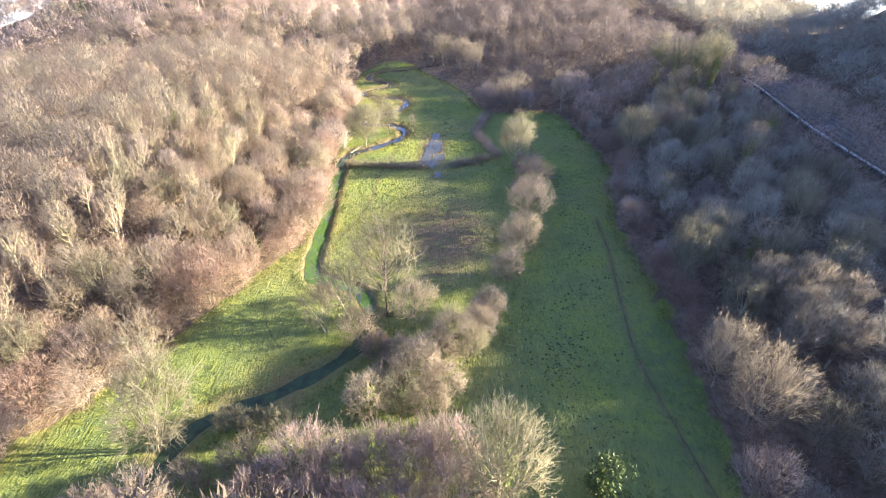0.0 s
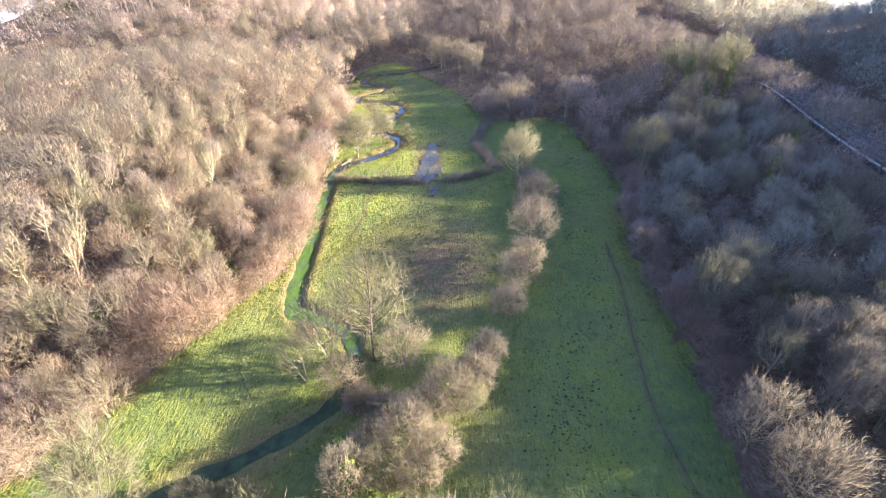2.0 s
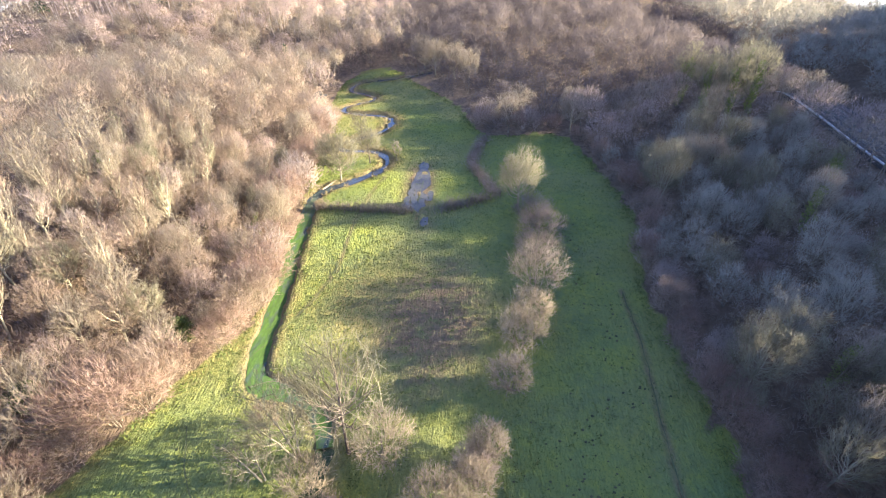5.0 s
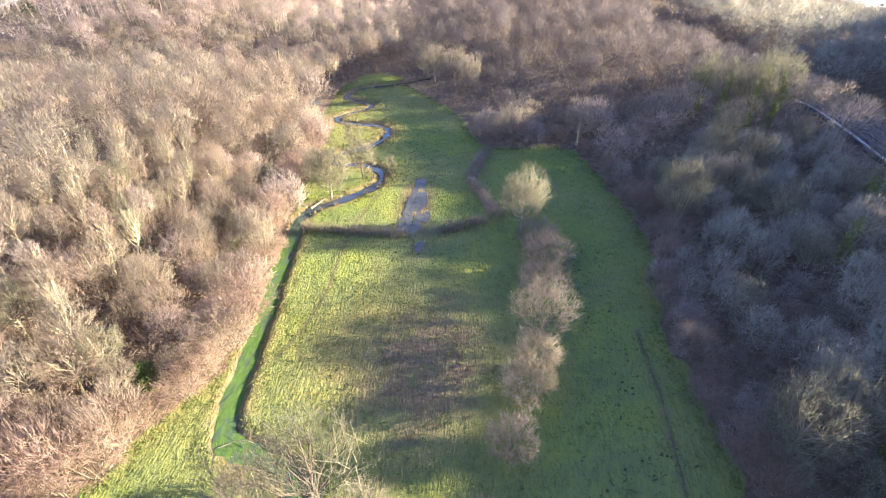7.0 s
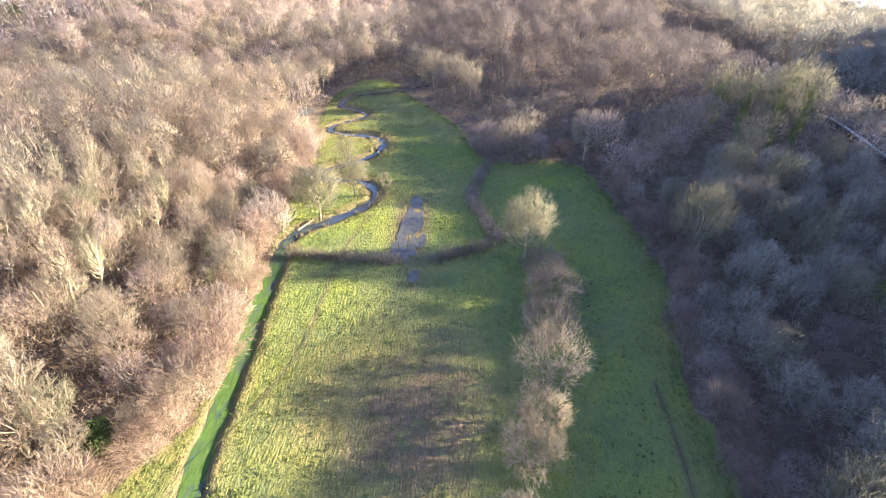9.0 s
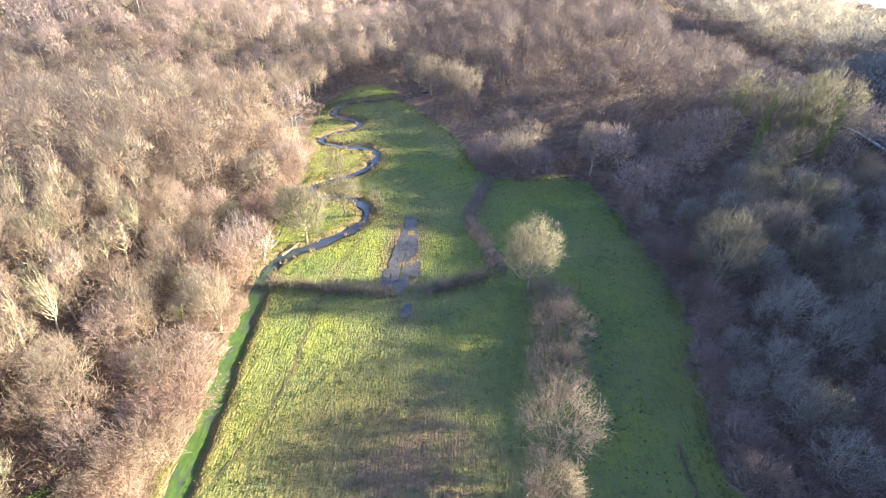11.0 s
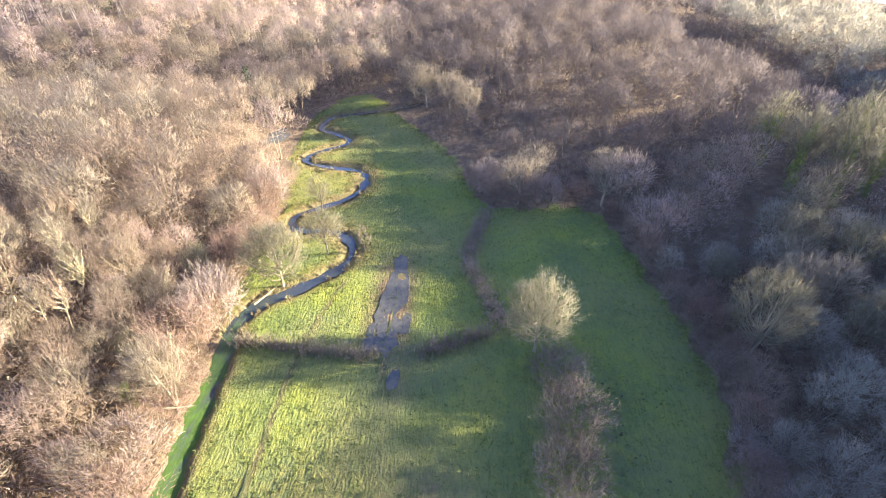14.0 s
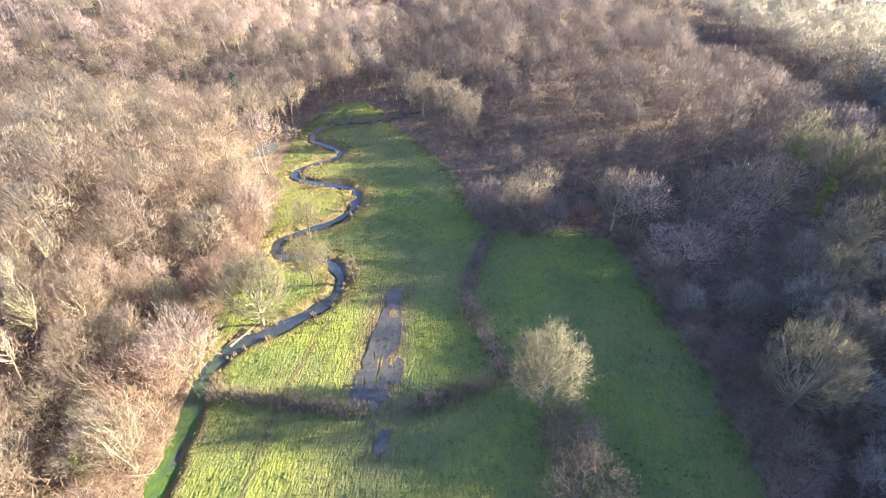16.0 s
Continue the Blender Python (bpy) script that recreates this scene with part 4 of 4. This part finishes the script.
def forest(name, places, variants, twig, bark, label, seed, low=0.75, high=1.15):
    rng = np.random.RandomState(seed)
    sets = ([], [], []), ([], [], [])
    count = [0, 0]
    z = land(places[:, 0], places[:, 1])
    top = room(places[:, 0], places[:, 1]) / 12.5
    for (x, y), zz, most in zip(places, z, top):
        made = variants[rng.randint(len(variants))]
        a, s = rng.uniform(0, 6.28), min(rng.uniform(low, high), most * rng.uniform(0.85, 1.2))
        m = np.array([[math.cos(a), -math.sin(a), 0], [math.sin(a), math.cos(a), 0], [0, 0, rng.uniform(0.85, 1.05)]]) * s
        for k in (0, 1):
            v, f = made[k][:2]
            if len(v):
                if k:
                    q = made[k][2] @ m.T
                    sets[k][2].append(q / np.linalg.norm(q, axis=1)[:, None])
                sets[k][0].append(v @ m.T + (x, y, zz - 0.1))
                sets[k][1].append(f + count[k])
                count[k] += len(v)
    root = tagged(new(name), label, "woodland", kind="stuff")
    for k, (nm, mat) in enumerate((("trunks", bark), ("crowns", twig))):
        if sets[k][0]:
            ob = tagged(new(nm, mesh_from(nm, np.vstack(sets[k][0]), np.vstack(sets[k][1]), mat, normals=np.vstack(sets[k][2]) if k else None)), kind="stuff")
            ob.parent = root


def in_sight(x, y):
    return (np.abs(x - 2) < 18 + 1.03 * (y + 12)) & (y > 8)


def woods():
    mid = [coarse("mid", 60 + i) for i in range(8)]
    far = [coarse("far", 80 + i) for i in range(6)]
    choice = (("brown", 0, 0.46, TWIG_BROWN), ("pale", 0.46, 0.68, TWIG_PALE), ("grey", 0.68, 0.99, TWIG_GREY), ("rosy", 0.99, 1.01, TWIG_ROSE))

    def zone_mid(x, y):
        return in_wood(x, y) & in_sight(x, y) & ((np.abs(x) >= 62) | (y >= 104)) & (np.hypot(x, y) < 240)
    p = scatter(-200, 190, 10, 240, 5.7, zone_mid, 17)
    pick = np.random.RandomState(5).rand(len(p))
    pick = np.clip(pick + np.where(p[:, 0] > 0, 0.3, np.where(p[:, 1] > 185, 0.5, 0.0)), 0, 1)
    # The ridge's shade is painted in with darker twigs, not cast.
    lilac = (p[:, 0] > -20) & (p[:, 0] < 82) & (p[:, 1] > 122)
    forest("dark_wood", p[lilac], mid, TWIG_SHADED, BARK, "grey-lilac leafless woodland on the ridge, darkened for shade", 3)
    beyond = p[:, 0] > 84
    # The bank beyond the railway: haze painted in with paler twigs.
    bank = scatter(84, 132, 14, 240, 4.9, lambda x, y: in_wood(x, y) & in_sight(x, y), 18)
    forest("ashen_wood", bank, [coarse("slope", 100 + i) for i in range(6)], TWIG_BRIGHTENED, BARK, "leafless woodland beyond the railway, haze put into its pale twigs", 6)
    p, pick = p[~lilac & ~beyond], pick[~lilac & ~beyond]
    for word, lo, hi, twig in choice:
        forest(word + "_wood", p[(pick >= lo) & (pick < hi)], mid, twig, BARK, word + " leafless woodland on the valley slopes", 3)

    def zone_far(x, y):
        return in_wood(x, y) & in_sight(x, y) & (np.hypot(x, y) >= 240) & (np.hypot(x, y) < 520)
    p = scatter(-400, 330, 60, 450, 8.2, zone_far, 19)
    # Distant woods right of here get their shade from the twig colour.
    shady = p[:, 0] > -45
    forest("far_dark_wood", p[shady], far, TWIG_SHADED, BARK, "grey-lilac leafless woodland on the distant hills, darkened for shade", 7, 0.9, 1.3)
    p = p[~shady]
    pick = np.random.RandomState(6).rand(len(p))
    pick = np.clip(pick + np.where(p[:, 0] < -40, 0.62, 0.55), 0, 1)
    for word, lo, hi, twig in choice[1:]:
        forest("far_" + word + "_wood", p[(pick >= (lo if word != "pale" else 0)) & (pick < hi)], far, twig, BARK, word + " leafless woodland on the distant hills", 4, 0.9, 1.3)


def undergrowth():
    low = [coarse("low", 90 + i) for i in range(6)]

    def zone(x, y):
        return in_wood(x, y, 0.4) & (away(x, y, MEADOW) > 1.3 + 0.9 * waves(x, y, 7, 51)) & (np.abs(x) < 66) & (y > 12) & (y < 130)
    p = np.vstack([scatter(-70, 0, 12, 130, 2.4, zone, 23), scatter(0, 68, 12, 130, 2.9, zone, 24)])
    edge = away(p[:, 0], p[:, 1], MEADOW) < 4.5
    pick = np.random.RandomState(8).rand(len(p))
    # Scrub colour follows the sun: brown and red lit side, lifted purple in shade.
    sunlit_side = p[:, 0] < -5
    for word, k, twig, size in (("brown", ~edge & (pick < 0.6) & sunlit_side, TWIG_BROWN, 1.25), ("grey", ~edge & (pick >= 0.6), TWIG_GREY, 1.0), ("reddish", (edge & (pick < 0.5)) | (~edge & (pick < 0.25) & sunlit_side), TWIG_RED, 0.75),
                                ("dark", (edge & (pick >= 0.5)) | (~edge & (pick < 0.6) & ~sunlit_side), TWIG_PURPLE, 0.9)):
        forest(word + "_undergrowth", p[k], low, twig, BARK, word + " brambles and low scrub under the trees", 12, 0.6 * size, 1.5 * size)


def scrub():
    low = [coarse("scrub", 95 + i) for i in range(5)]

    def zone(x, y):
        return in_wood(x, y, 0.5) & in_sight(x, y) & (np.abs(x) < 120) & (y < 200) & ((np.abs(x) > 66) | (y > 130))
    p = scatter(-120, 120, 12, 200, 5.0, zone, 37)
    forest("scrub", p, low, TWIG_BROWN, BARK, "brown low scrub under the farther trees", 13, 0.8, 1.3)


def behind():
    """The wood goes on behind the start of the flight."""
    far = [coarse("far", 180 + i) for i in range(4)]
    p = scatter(-90, 90, -70, 11, 6.5, lambda x, y: (np.abs(x - rail_x(30.0)) > 7) & (x < 120), 41)
    forest("back_wood", p, far, TWIG_BROWN, BARK, "brown leafless woodland on the valley floor", 14, 0.6, 1.0)


def hillside():
    """The wooded hill beyond the railway, whose shade lies on the valley."""
    far = [coarse("slope", 110 + i) for i in range(6)]

    def crest(x, y):
        return ~in_sight(x, y) | (y - 0.8 * (x - 90) < 100)
    p = scatter(130, 168, -40, 150, 4.9, crest, 29)
    forest("hillside_wood", p, far, TWIG_DARK, BARK, "dark leafless woodland on the hillside beyond the railway", 5, 0.35, 0.62)


def birches():
    """A stand of pale-stemmed birches on the far slope."""
    rng = np.random.RandomState(61)
    p = scatter(-230, -45, 205, 320, 5.2, lambda x, y: in_sight(x, y) & (waves(x, y, 60, 62) > -0.5), 63)
    m = Mat("birch_bark", 0.8, 0.2)
    bark = m.done(m.ramp(m.noise(1.2, 4.0), [(0.3, (0.30, 0.24, 0.21)), (0.7, (0.50, 0.42, 0.37))]))
    stems = Shape()
    for x, y in p:
        z, h, lean = float(land(x, y)), rng.uniform(7, 10), rng.normal(0, 0.3, 2)
        stems.tube(np.array([[x, y, z - 0.3], [x + lean[0], y + lean[1], z + h * 0.5], [x + lean[0] * 2, y + lean[1] * 2, z + h]]), np.array([0.12, 0.09, 0.03]), 3)
    root = tagged(new("birch_stand"), "purple-twigged birches with pale stems on the far slope", "woodland", kind="stuff")
    tagged(part("stems", stems.arrays(), bark, root, "pale birch stems"), kind="stuff")
    forest("birch_tops", p[::2] + 2.0, [coarse("far", 120 + i) for i in range(4)], TWIG_PURPLE, BARK, "purple leafless birch tops on the far slope", 15, 0.5, 0.75)


undergrowth()
birches()
woods()
scrub()
behind()
hillside()
for thing in MODELS.values():
    for ob in (*thing.children_recursive, thing):
        bpy.data.objects.remove(ob)


# ---- hedges ----
def hedge(line, h, wide, seed, twig, label):
    rng = np.random.RandomState(seed)
    path = smooth(line, 0.3)
    n = len(path) * 16
    p = path[rng.randint(0, len(path), n)] + rng.normal(0, wide / 2.4, (n, 2))
    top = h * (0.75 + 0.25 * waves(p[:, 0] * 1.0, p[:, 1], 3.0, seed)) * rng.uniform(0.55, 1.0, n)
    stem = Shape()
    z = land(p[:, 0], p[:, 1])
    at = np.column_stack([p, z])
    way = np.column_stack([rng.normal(0, 0.3, (n, 2)), np.ones(n)]) * top[:, None]
    stem.twigs(at, way, np.full(n, 0.06), rng)
    twigs = Shape()
    for _ in range(4):
        s = at + way * rng.uniform(0.2, 1.0, (n, 1))
        twigs.twigs(s, unit(rng.normal(0, 0.8, (n, 3)) + (0, 0, 0.5)) * rng.uniform(0.25, 0.6, (n, 1)), np.full(n, 0.045), rng)
    root = new("hedge")
    root.location = (0, 0, 0)
    tagged(part("framework", stem.arrays(), BARK, root), kind="stuff")
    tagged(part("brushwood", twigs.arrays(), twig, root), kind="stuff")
    return tagged(root, label, "hedge", "field hedges")


hedge(HEDGE_A, 2.3, 1.2, 501, TWIG_GREY, "low leafless grey hedge across the meadow")
# Next stretch of the same hedge, its shade put into darker twigs.
hedge(HEDGE_A2, 2.5, 1.5, 502, TWIG_DARK, "low hedge across the meadow, twigs darkened for shade")
hedge(HEDGE_B, 2.2, 1.5, 503, TWIG_PURPLE, "dark winding hedge between two fields")


# ---- railway ----
def plain(name, a, b, scale=3.0, rough=0.85, metal=0.0):
    m = Mat(name, rough, 0.3)
    m.b.inputs["Metallic"].default_value = metal
    return m.done(m.ramp(m.noise(scale, 5.0, 0.7), [(0.3, a), (0.7, b)]), m.noise(scale * 4, 3.0), 0.02)


BALLAST = plain("ballast", (0.05, 0.045, 0.042), (0.13, 0.115, 0.105), 6.0)
CONCRETE = plain("concrete", (0.30, 0.29, 0.27), (0.52, 0.50, 0.46), 1.5)
SLEEPER = plain("weathered_sleepers", (0.09, 0.08, 0.07), (0.17, 0.155, 0.14), 1.5)
STEEL = plain("rail_steel", (0.10, 0.07, 0.05), (0.28, 0.25, 0.23), 4.0, 0.45, 0.8)
DARK_WALL = plain("dark_stone", (0.035, 0.03, 0.028), (0.10, 0.09, 0.08), 1.2)
DEAD_WOOD = plain("dead_wood", (0.17, 0.135, 0.10), (0.32, 0.27, 0.20), 3.0)


def sweep(line, low, high, left, right):
    """A beam along the line, between two offsets and two heights over the bench."""
    t = unit(np.gradient(line, axis=0))
    side = np.stack([t[:, 1], -t[:, 0]], -1)
    z = land(line[:, 0], line[:, 1])
    ring = [np.column_stack([line + side * o, z + k]) for o, k in ((left, low), (left, high), (right, high), (right, low))]
    v = np.stack(ring, 1).reshape(-1, 3)
    f = [(4 * i + j, 4 * i + (j + 1) % 4, 4 * i + 4 + (j + 1) % 4, 4 * i + 4 + j) for i in range(len(line) - 1) for j in range(4)]
    n = 4 * (len(line) - 1)
    return v, np.array(f + [(0, 1, 2, 3), (n, n + 1, n + 2, n + 3)])


def railway():
    line = smooth(RAIL, 1.5)
    root = new("railway_track")
    part("ballast", sweep(line, -0.4, 0.25, -2.5, 6.2), BALLAST, root, "grey-brown stone ballast bed")
    for o in (-0.72, 0.72, 2.98, 4.42):
        part("rail", sweep(line, 0.30, 0.46, o - 0.05, o + 0.05), STEEL, root, "worn steel rail")
    t = unit(np.gradient(line, axis=0))
    sl = Shape()
    for i in range(0, len(line)):
        side = np.array([t[i, 1], -t[i, 0]])
        for o in (0.0, 3.7):
            for s in (0.0, 0.65):
                c = np.array([*(line[i] + t[i] * s + side * o), float(land(*line[i])) + 0.30])
                u, w = np.array([*side * 1.25, 0]), np.array([*t[i] * 0.13, 0])
                v = [c - u - w, c + u - w, c + u + w, c - u + w]
                v = np.vstack([v, np.array(v) - (0, 0, 0.12)])
                sl.add(v, [(0, 1, 2), (0, 2, 3), (0, 4, 5), (0, 5, 1), (2, 6, 7), (2, 7, 3), (1, 5, 6), (1, 6, 2), (0, 3, 7), (0, 7, 4)])
    tagged(part("sleeper_bed", sl.arrays(), SLEEPER, root), kind="stuff")
    tagged(root, "double railway track on a dark ballast bed above the wood", "railway")
    wall = new("parapet_wall")
    part("wall", sweep(line, -2.2, 0.75, -3.5, -3.0), DARK_WALL, wall, "dark stone retaining wall")
    part("coping", sweep(line, 0.75, 0.95, -3.4, -2.95), CONCRETE, wall, "pale concrete coping")
    tagged(wall, "dark retaining wall with pale coping beside the railway", "wall")


railway()


# ---- pond, dead wood, grass ----
def pond():
    a = np.linspace(0, 2 * np.pi, 40, endpoint=False)
    r = 1 + 0.2 * np.sin(3 * a + 2) + 0.12 * np.sin(5 * a)
    x, y = -41 + 2.2 * r * np.cos(a), 149 + 5 * r * np.sin(a)
    v = np.column_stack([np.r_[x, -41], np.r_[y, 149], land(np.r_[x, -41], np.r_[y, 149]) + 0.12])
    tagged(new("pond", mesh_from("pond", v, [(i, (i + 1) % 40, 40) for i in range(40)], FLOOD)), "dark pond between the trees", "pond", kind="structure")


pond()


def log(points, r, label, seed, boughs=3):
    rng = np.random.RandomState(seed)
    p = np.array(points, float)
    p[:, 2] += land(p[:, 0], p[:, 1])
    p = np.column_stack([smooth(p[:, :2], 0.4), np.interp(np.linspace(0, 1, len(smooth(p[:, :2], 0.4))), np.linspace(0, 1, len(p)), p[:, 2])])
    s = Shape()
    s.tube(p, np.linspace(r, r * 0.3, len(p)), 7)
    for i in range(boughs):
        q = p[rng.randint(len(p) // 3, len(p))]
        s.tube(curve(q, unit(rng.normal(0, 1, 3) + (0, 0, 0.5)), rng.uniform(0.8, 1.8), 0.2, rng, 3), np.linspace(r * 0.35, 0.02, 4), 5)
    tagged(new("fallen_log", mesh_from("fallen_log", *s.arrays(), DEAD_WOOD, True)), label, "log")


log([(-30.6, 21.8, 0.9), (-29.8, 20.6, 0.5), (-29.9, 19.2, 0.3), (-29.2, 17.8, 0.2)], 0.2, "pale curved fallen log by the stream", 601)
log([(-25.4, 95.0, 0.1), (-24.2, 96.6, 0.3), (-23.4, 97.8, 0.5)], 0.16, "pale log lying across the stream", 602, 1)
log([(-28.9, 79.2, 0.3), (-27.6, 79.4, 0.25), (-26.2, 79.8, 0.1)], 0.16, "dead branch fallen on the stream bank", 603, 2)
log([(-22.4, 50.6, 0.1), (-20.0, 51.4, 0.2), (-17.2, 50.6, 0.2)], 0.05, "pale dead branch lying in the stream bend", 604, 6)
log([(-36.5, 110, 0.4), (-34.5, 111.6, 0.4), (-33, 112, 0.2)], 0.2, "pale fallen trunk in the wood", 605, 2)


def tufts():
    rng = np.random.RandomState(9)
    m = Mat("rough_grass", 0.9, 0.1)
    mat = m.done(m.ramp(m.pos.outputs["Random Per Island"], [(0.0, (0.06, 0.085, 0.024)), (0.5, (0.095, 0.120, 0.03)), (0.9, (0.13, 0.145, 0.036)), (1.0, (0.18, 0.165, 0.06))]))
    n = 110000
    x, y = rng.uniform(-48, 30, n), rng.uniform(14, 172, n)
    d = away(x, y, STREAM[::2])
    e = away(x, y, MEADOW)
    want = 0.34 + 0.9 * np.exp(-((d - 2.4) / 0.9) ** 2) + 0.8 * np.exp(-(e / 1.3) ** 2) + 0.35 * np.exp(-(((x + 13) / 9) ** 2 + ((y - 65) / 12) ** 2))
    k = inside(x, y, MEADOW) & (d > 1.7) & (rng.rand(n) < want - 0.12)
    x, y = np.repeat(x[k], 3), np.repeat(y[k], 3)
    n = len(x)
    x, y = x + rng.normal(0, 0.16, n), y + rng.normal(0, 0.16, n)
    s = Shape()
    s.twigs(np.column_stack([x, y, land(x, y)]), np.column_stack([rng.normal(0, 0.16, (n, 2)), rng.uniform(0.08, 0.22, n)]), np.full(n, 0.11), rng)
    tagged(new("grass_tufts", mesh_from("grass_tufts", *s.arrays(), mat)), "tussocks of rough yellowish grass", "grass", kind="stuff")


tufts()


def bank_sedge():
    """Bleached clumps of sedge, standing in broken rows on both banks of the upper stream."""
    rng = np.random.RandomState(33)
    mat = leaf_material("dry_sedge", (0.13, 0.105, 0.055), (0.30, 0.24, 0.125))
    line = STREAM[STREAM[:, 1] > 88]
    t = np.gradient(line, axis=0)
    t /= np.linalg.norm(t, axis=1)[:, None]
    i = rng.randint(0, len(line), 420)
    off = rng.choice((-1, 1), 420) * rng.uniform(0.75, 1.9, 420)
    p = line[i] + np.column_stack([-t[i, 1], t[i, 0]]) * off[:, None]
    p = p[waves(p[:, 0], p[:, 1], 9, 34) > -0.15]
    size = np.repeat(rng.uniform(0.5, 1.25, len(p)), 26)
    p = np.repeat(p, 26, 0)
    n = len(p)
    p = p + rng.normal(0, 0.17, (n, 2)) * size[:, None]
    s = Shape()
    s.twigs(np.column_stack([p, land(p[:, 0], p[:, 1]) - 0.22]), np.column_stack([rng.normal(0, 0.2, (n, 2)), rng.uniform(0.4, 0.85, n)]) * size[:, None], np.full(n, 0.06), rng)
    tagged(new("bank_sedge", mesh_from("bank_sedge", *s.arrays(), mat)), "bleached dry sedge clumps along the stream banks", "sedge", kind="stuff")


bank_sedge()


def clods():
    """Small dark clods where cattle have trodden the wet field."""
    rng = np.random.RandomState(71)
    m = Mat("trodden_clods", 0.95, 0.1)
    mat = m.done(m.ramp(m.pos.outputs["Random Per Island"], [(0.0, (0.050, 0.055, 0.028)), (1.0, (0.095, 0.095, 0.048))]))
    n = 260
    far = rng.rand(n) < 0.35
    x = np.where(far, rng.normal(19.5, 1.6, n), rng.normal(13.0, 2.6, n))
    y = np.where(far, rng.uniform(48, 84, n), rng.normal(37, 5.0, n))
    k = inside(x, y, MEADOW)
    a = np.arange(7) * 2 * np.pi / 7
    s = Shape()
    for px, py in zip(x[k], y[k]):
        r = rng.uniform(0.07, 0.2) * (1 + 0.25 * np.sin(3 * a + rng.uniform(0, 6)))
        z = float(land(px, py))
        ring = np.column_stack([px + r * np.cos(a), py + 0.7 * r * np.sin(a), np.full(7, z - 0.03)])
        top = np.column_stack([px + 0.5 * r * np.cos(a), py + 0.35 * r * np.sin(a), np.full(7, z + 0.10 + rng.uniform(0, 0.05))])
        f = [q for i in range(7) for q in ((i, (i + 1) % 7, 7 + (i + 1) % 7), (i, 7 + (i + 1) % 7, 7 + i), (7 + i, 7 + (i + 1) % 7, 14))]
        s.add(np.vstack([ring, top, [[px, py, z + 0.15]]]), f)
    tagged(new("clods", mesh_from("clods", *s.arrays(), mat)), "dark trodden clods of earth in the grass", "clods", kind="stuff")


clods()


# ---- distance ----
def backdrop():
    m = bpy.data.materials.new("hazy_distance")
    m.use_nodes = True
    t = m.node_tree
    t.nodes.remove(t.nodes["Principled BSDF"])
    e = t.nodes.new("ShaderNodeEmission")
    e.inputs["Color"].default_value, e.inputs["Strength"].default_value = (0.86, 0.92, 1.0, 1), 0.6
    t.links.new(e.outputs[0], t.nodes["Material Output"].inputs[0])
    a = np.linspace(0, 2 * np.pi, 97)
    v = np.vstack([np.column_stack([2400 * np.cos(a), 2400 * np.sin(a), np.full(97, z)]) for z in (-240.0, 60.0)])
    f = [(i, i + 1, i + 98, i + 97) for i in range(96)]
    tagged(new("backdrop", mesh_from("backdrop", v, f, m)), "pale hazy distance beyond the hills", "backdrop", kind="structure")


backdrop()
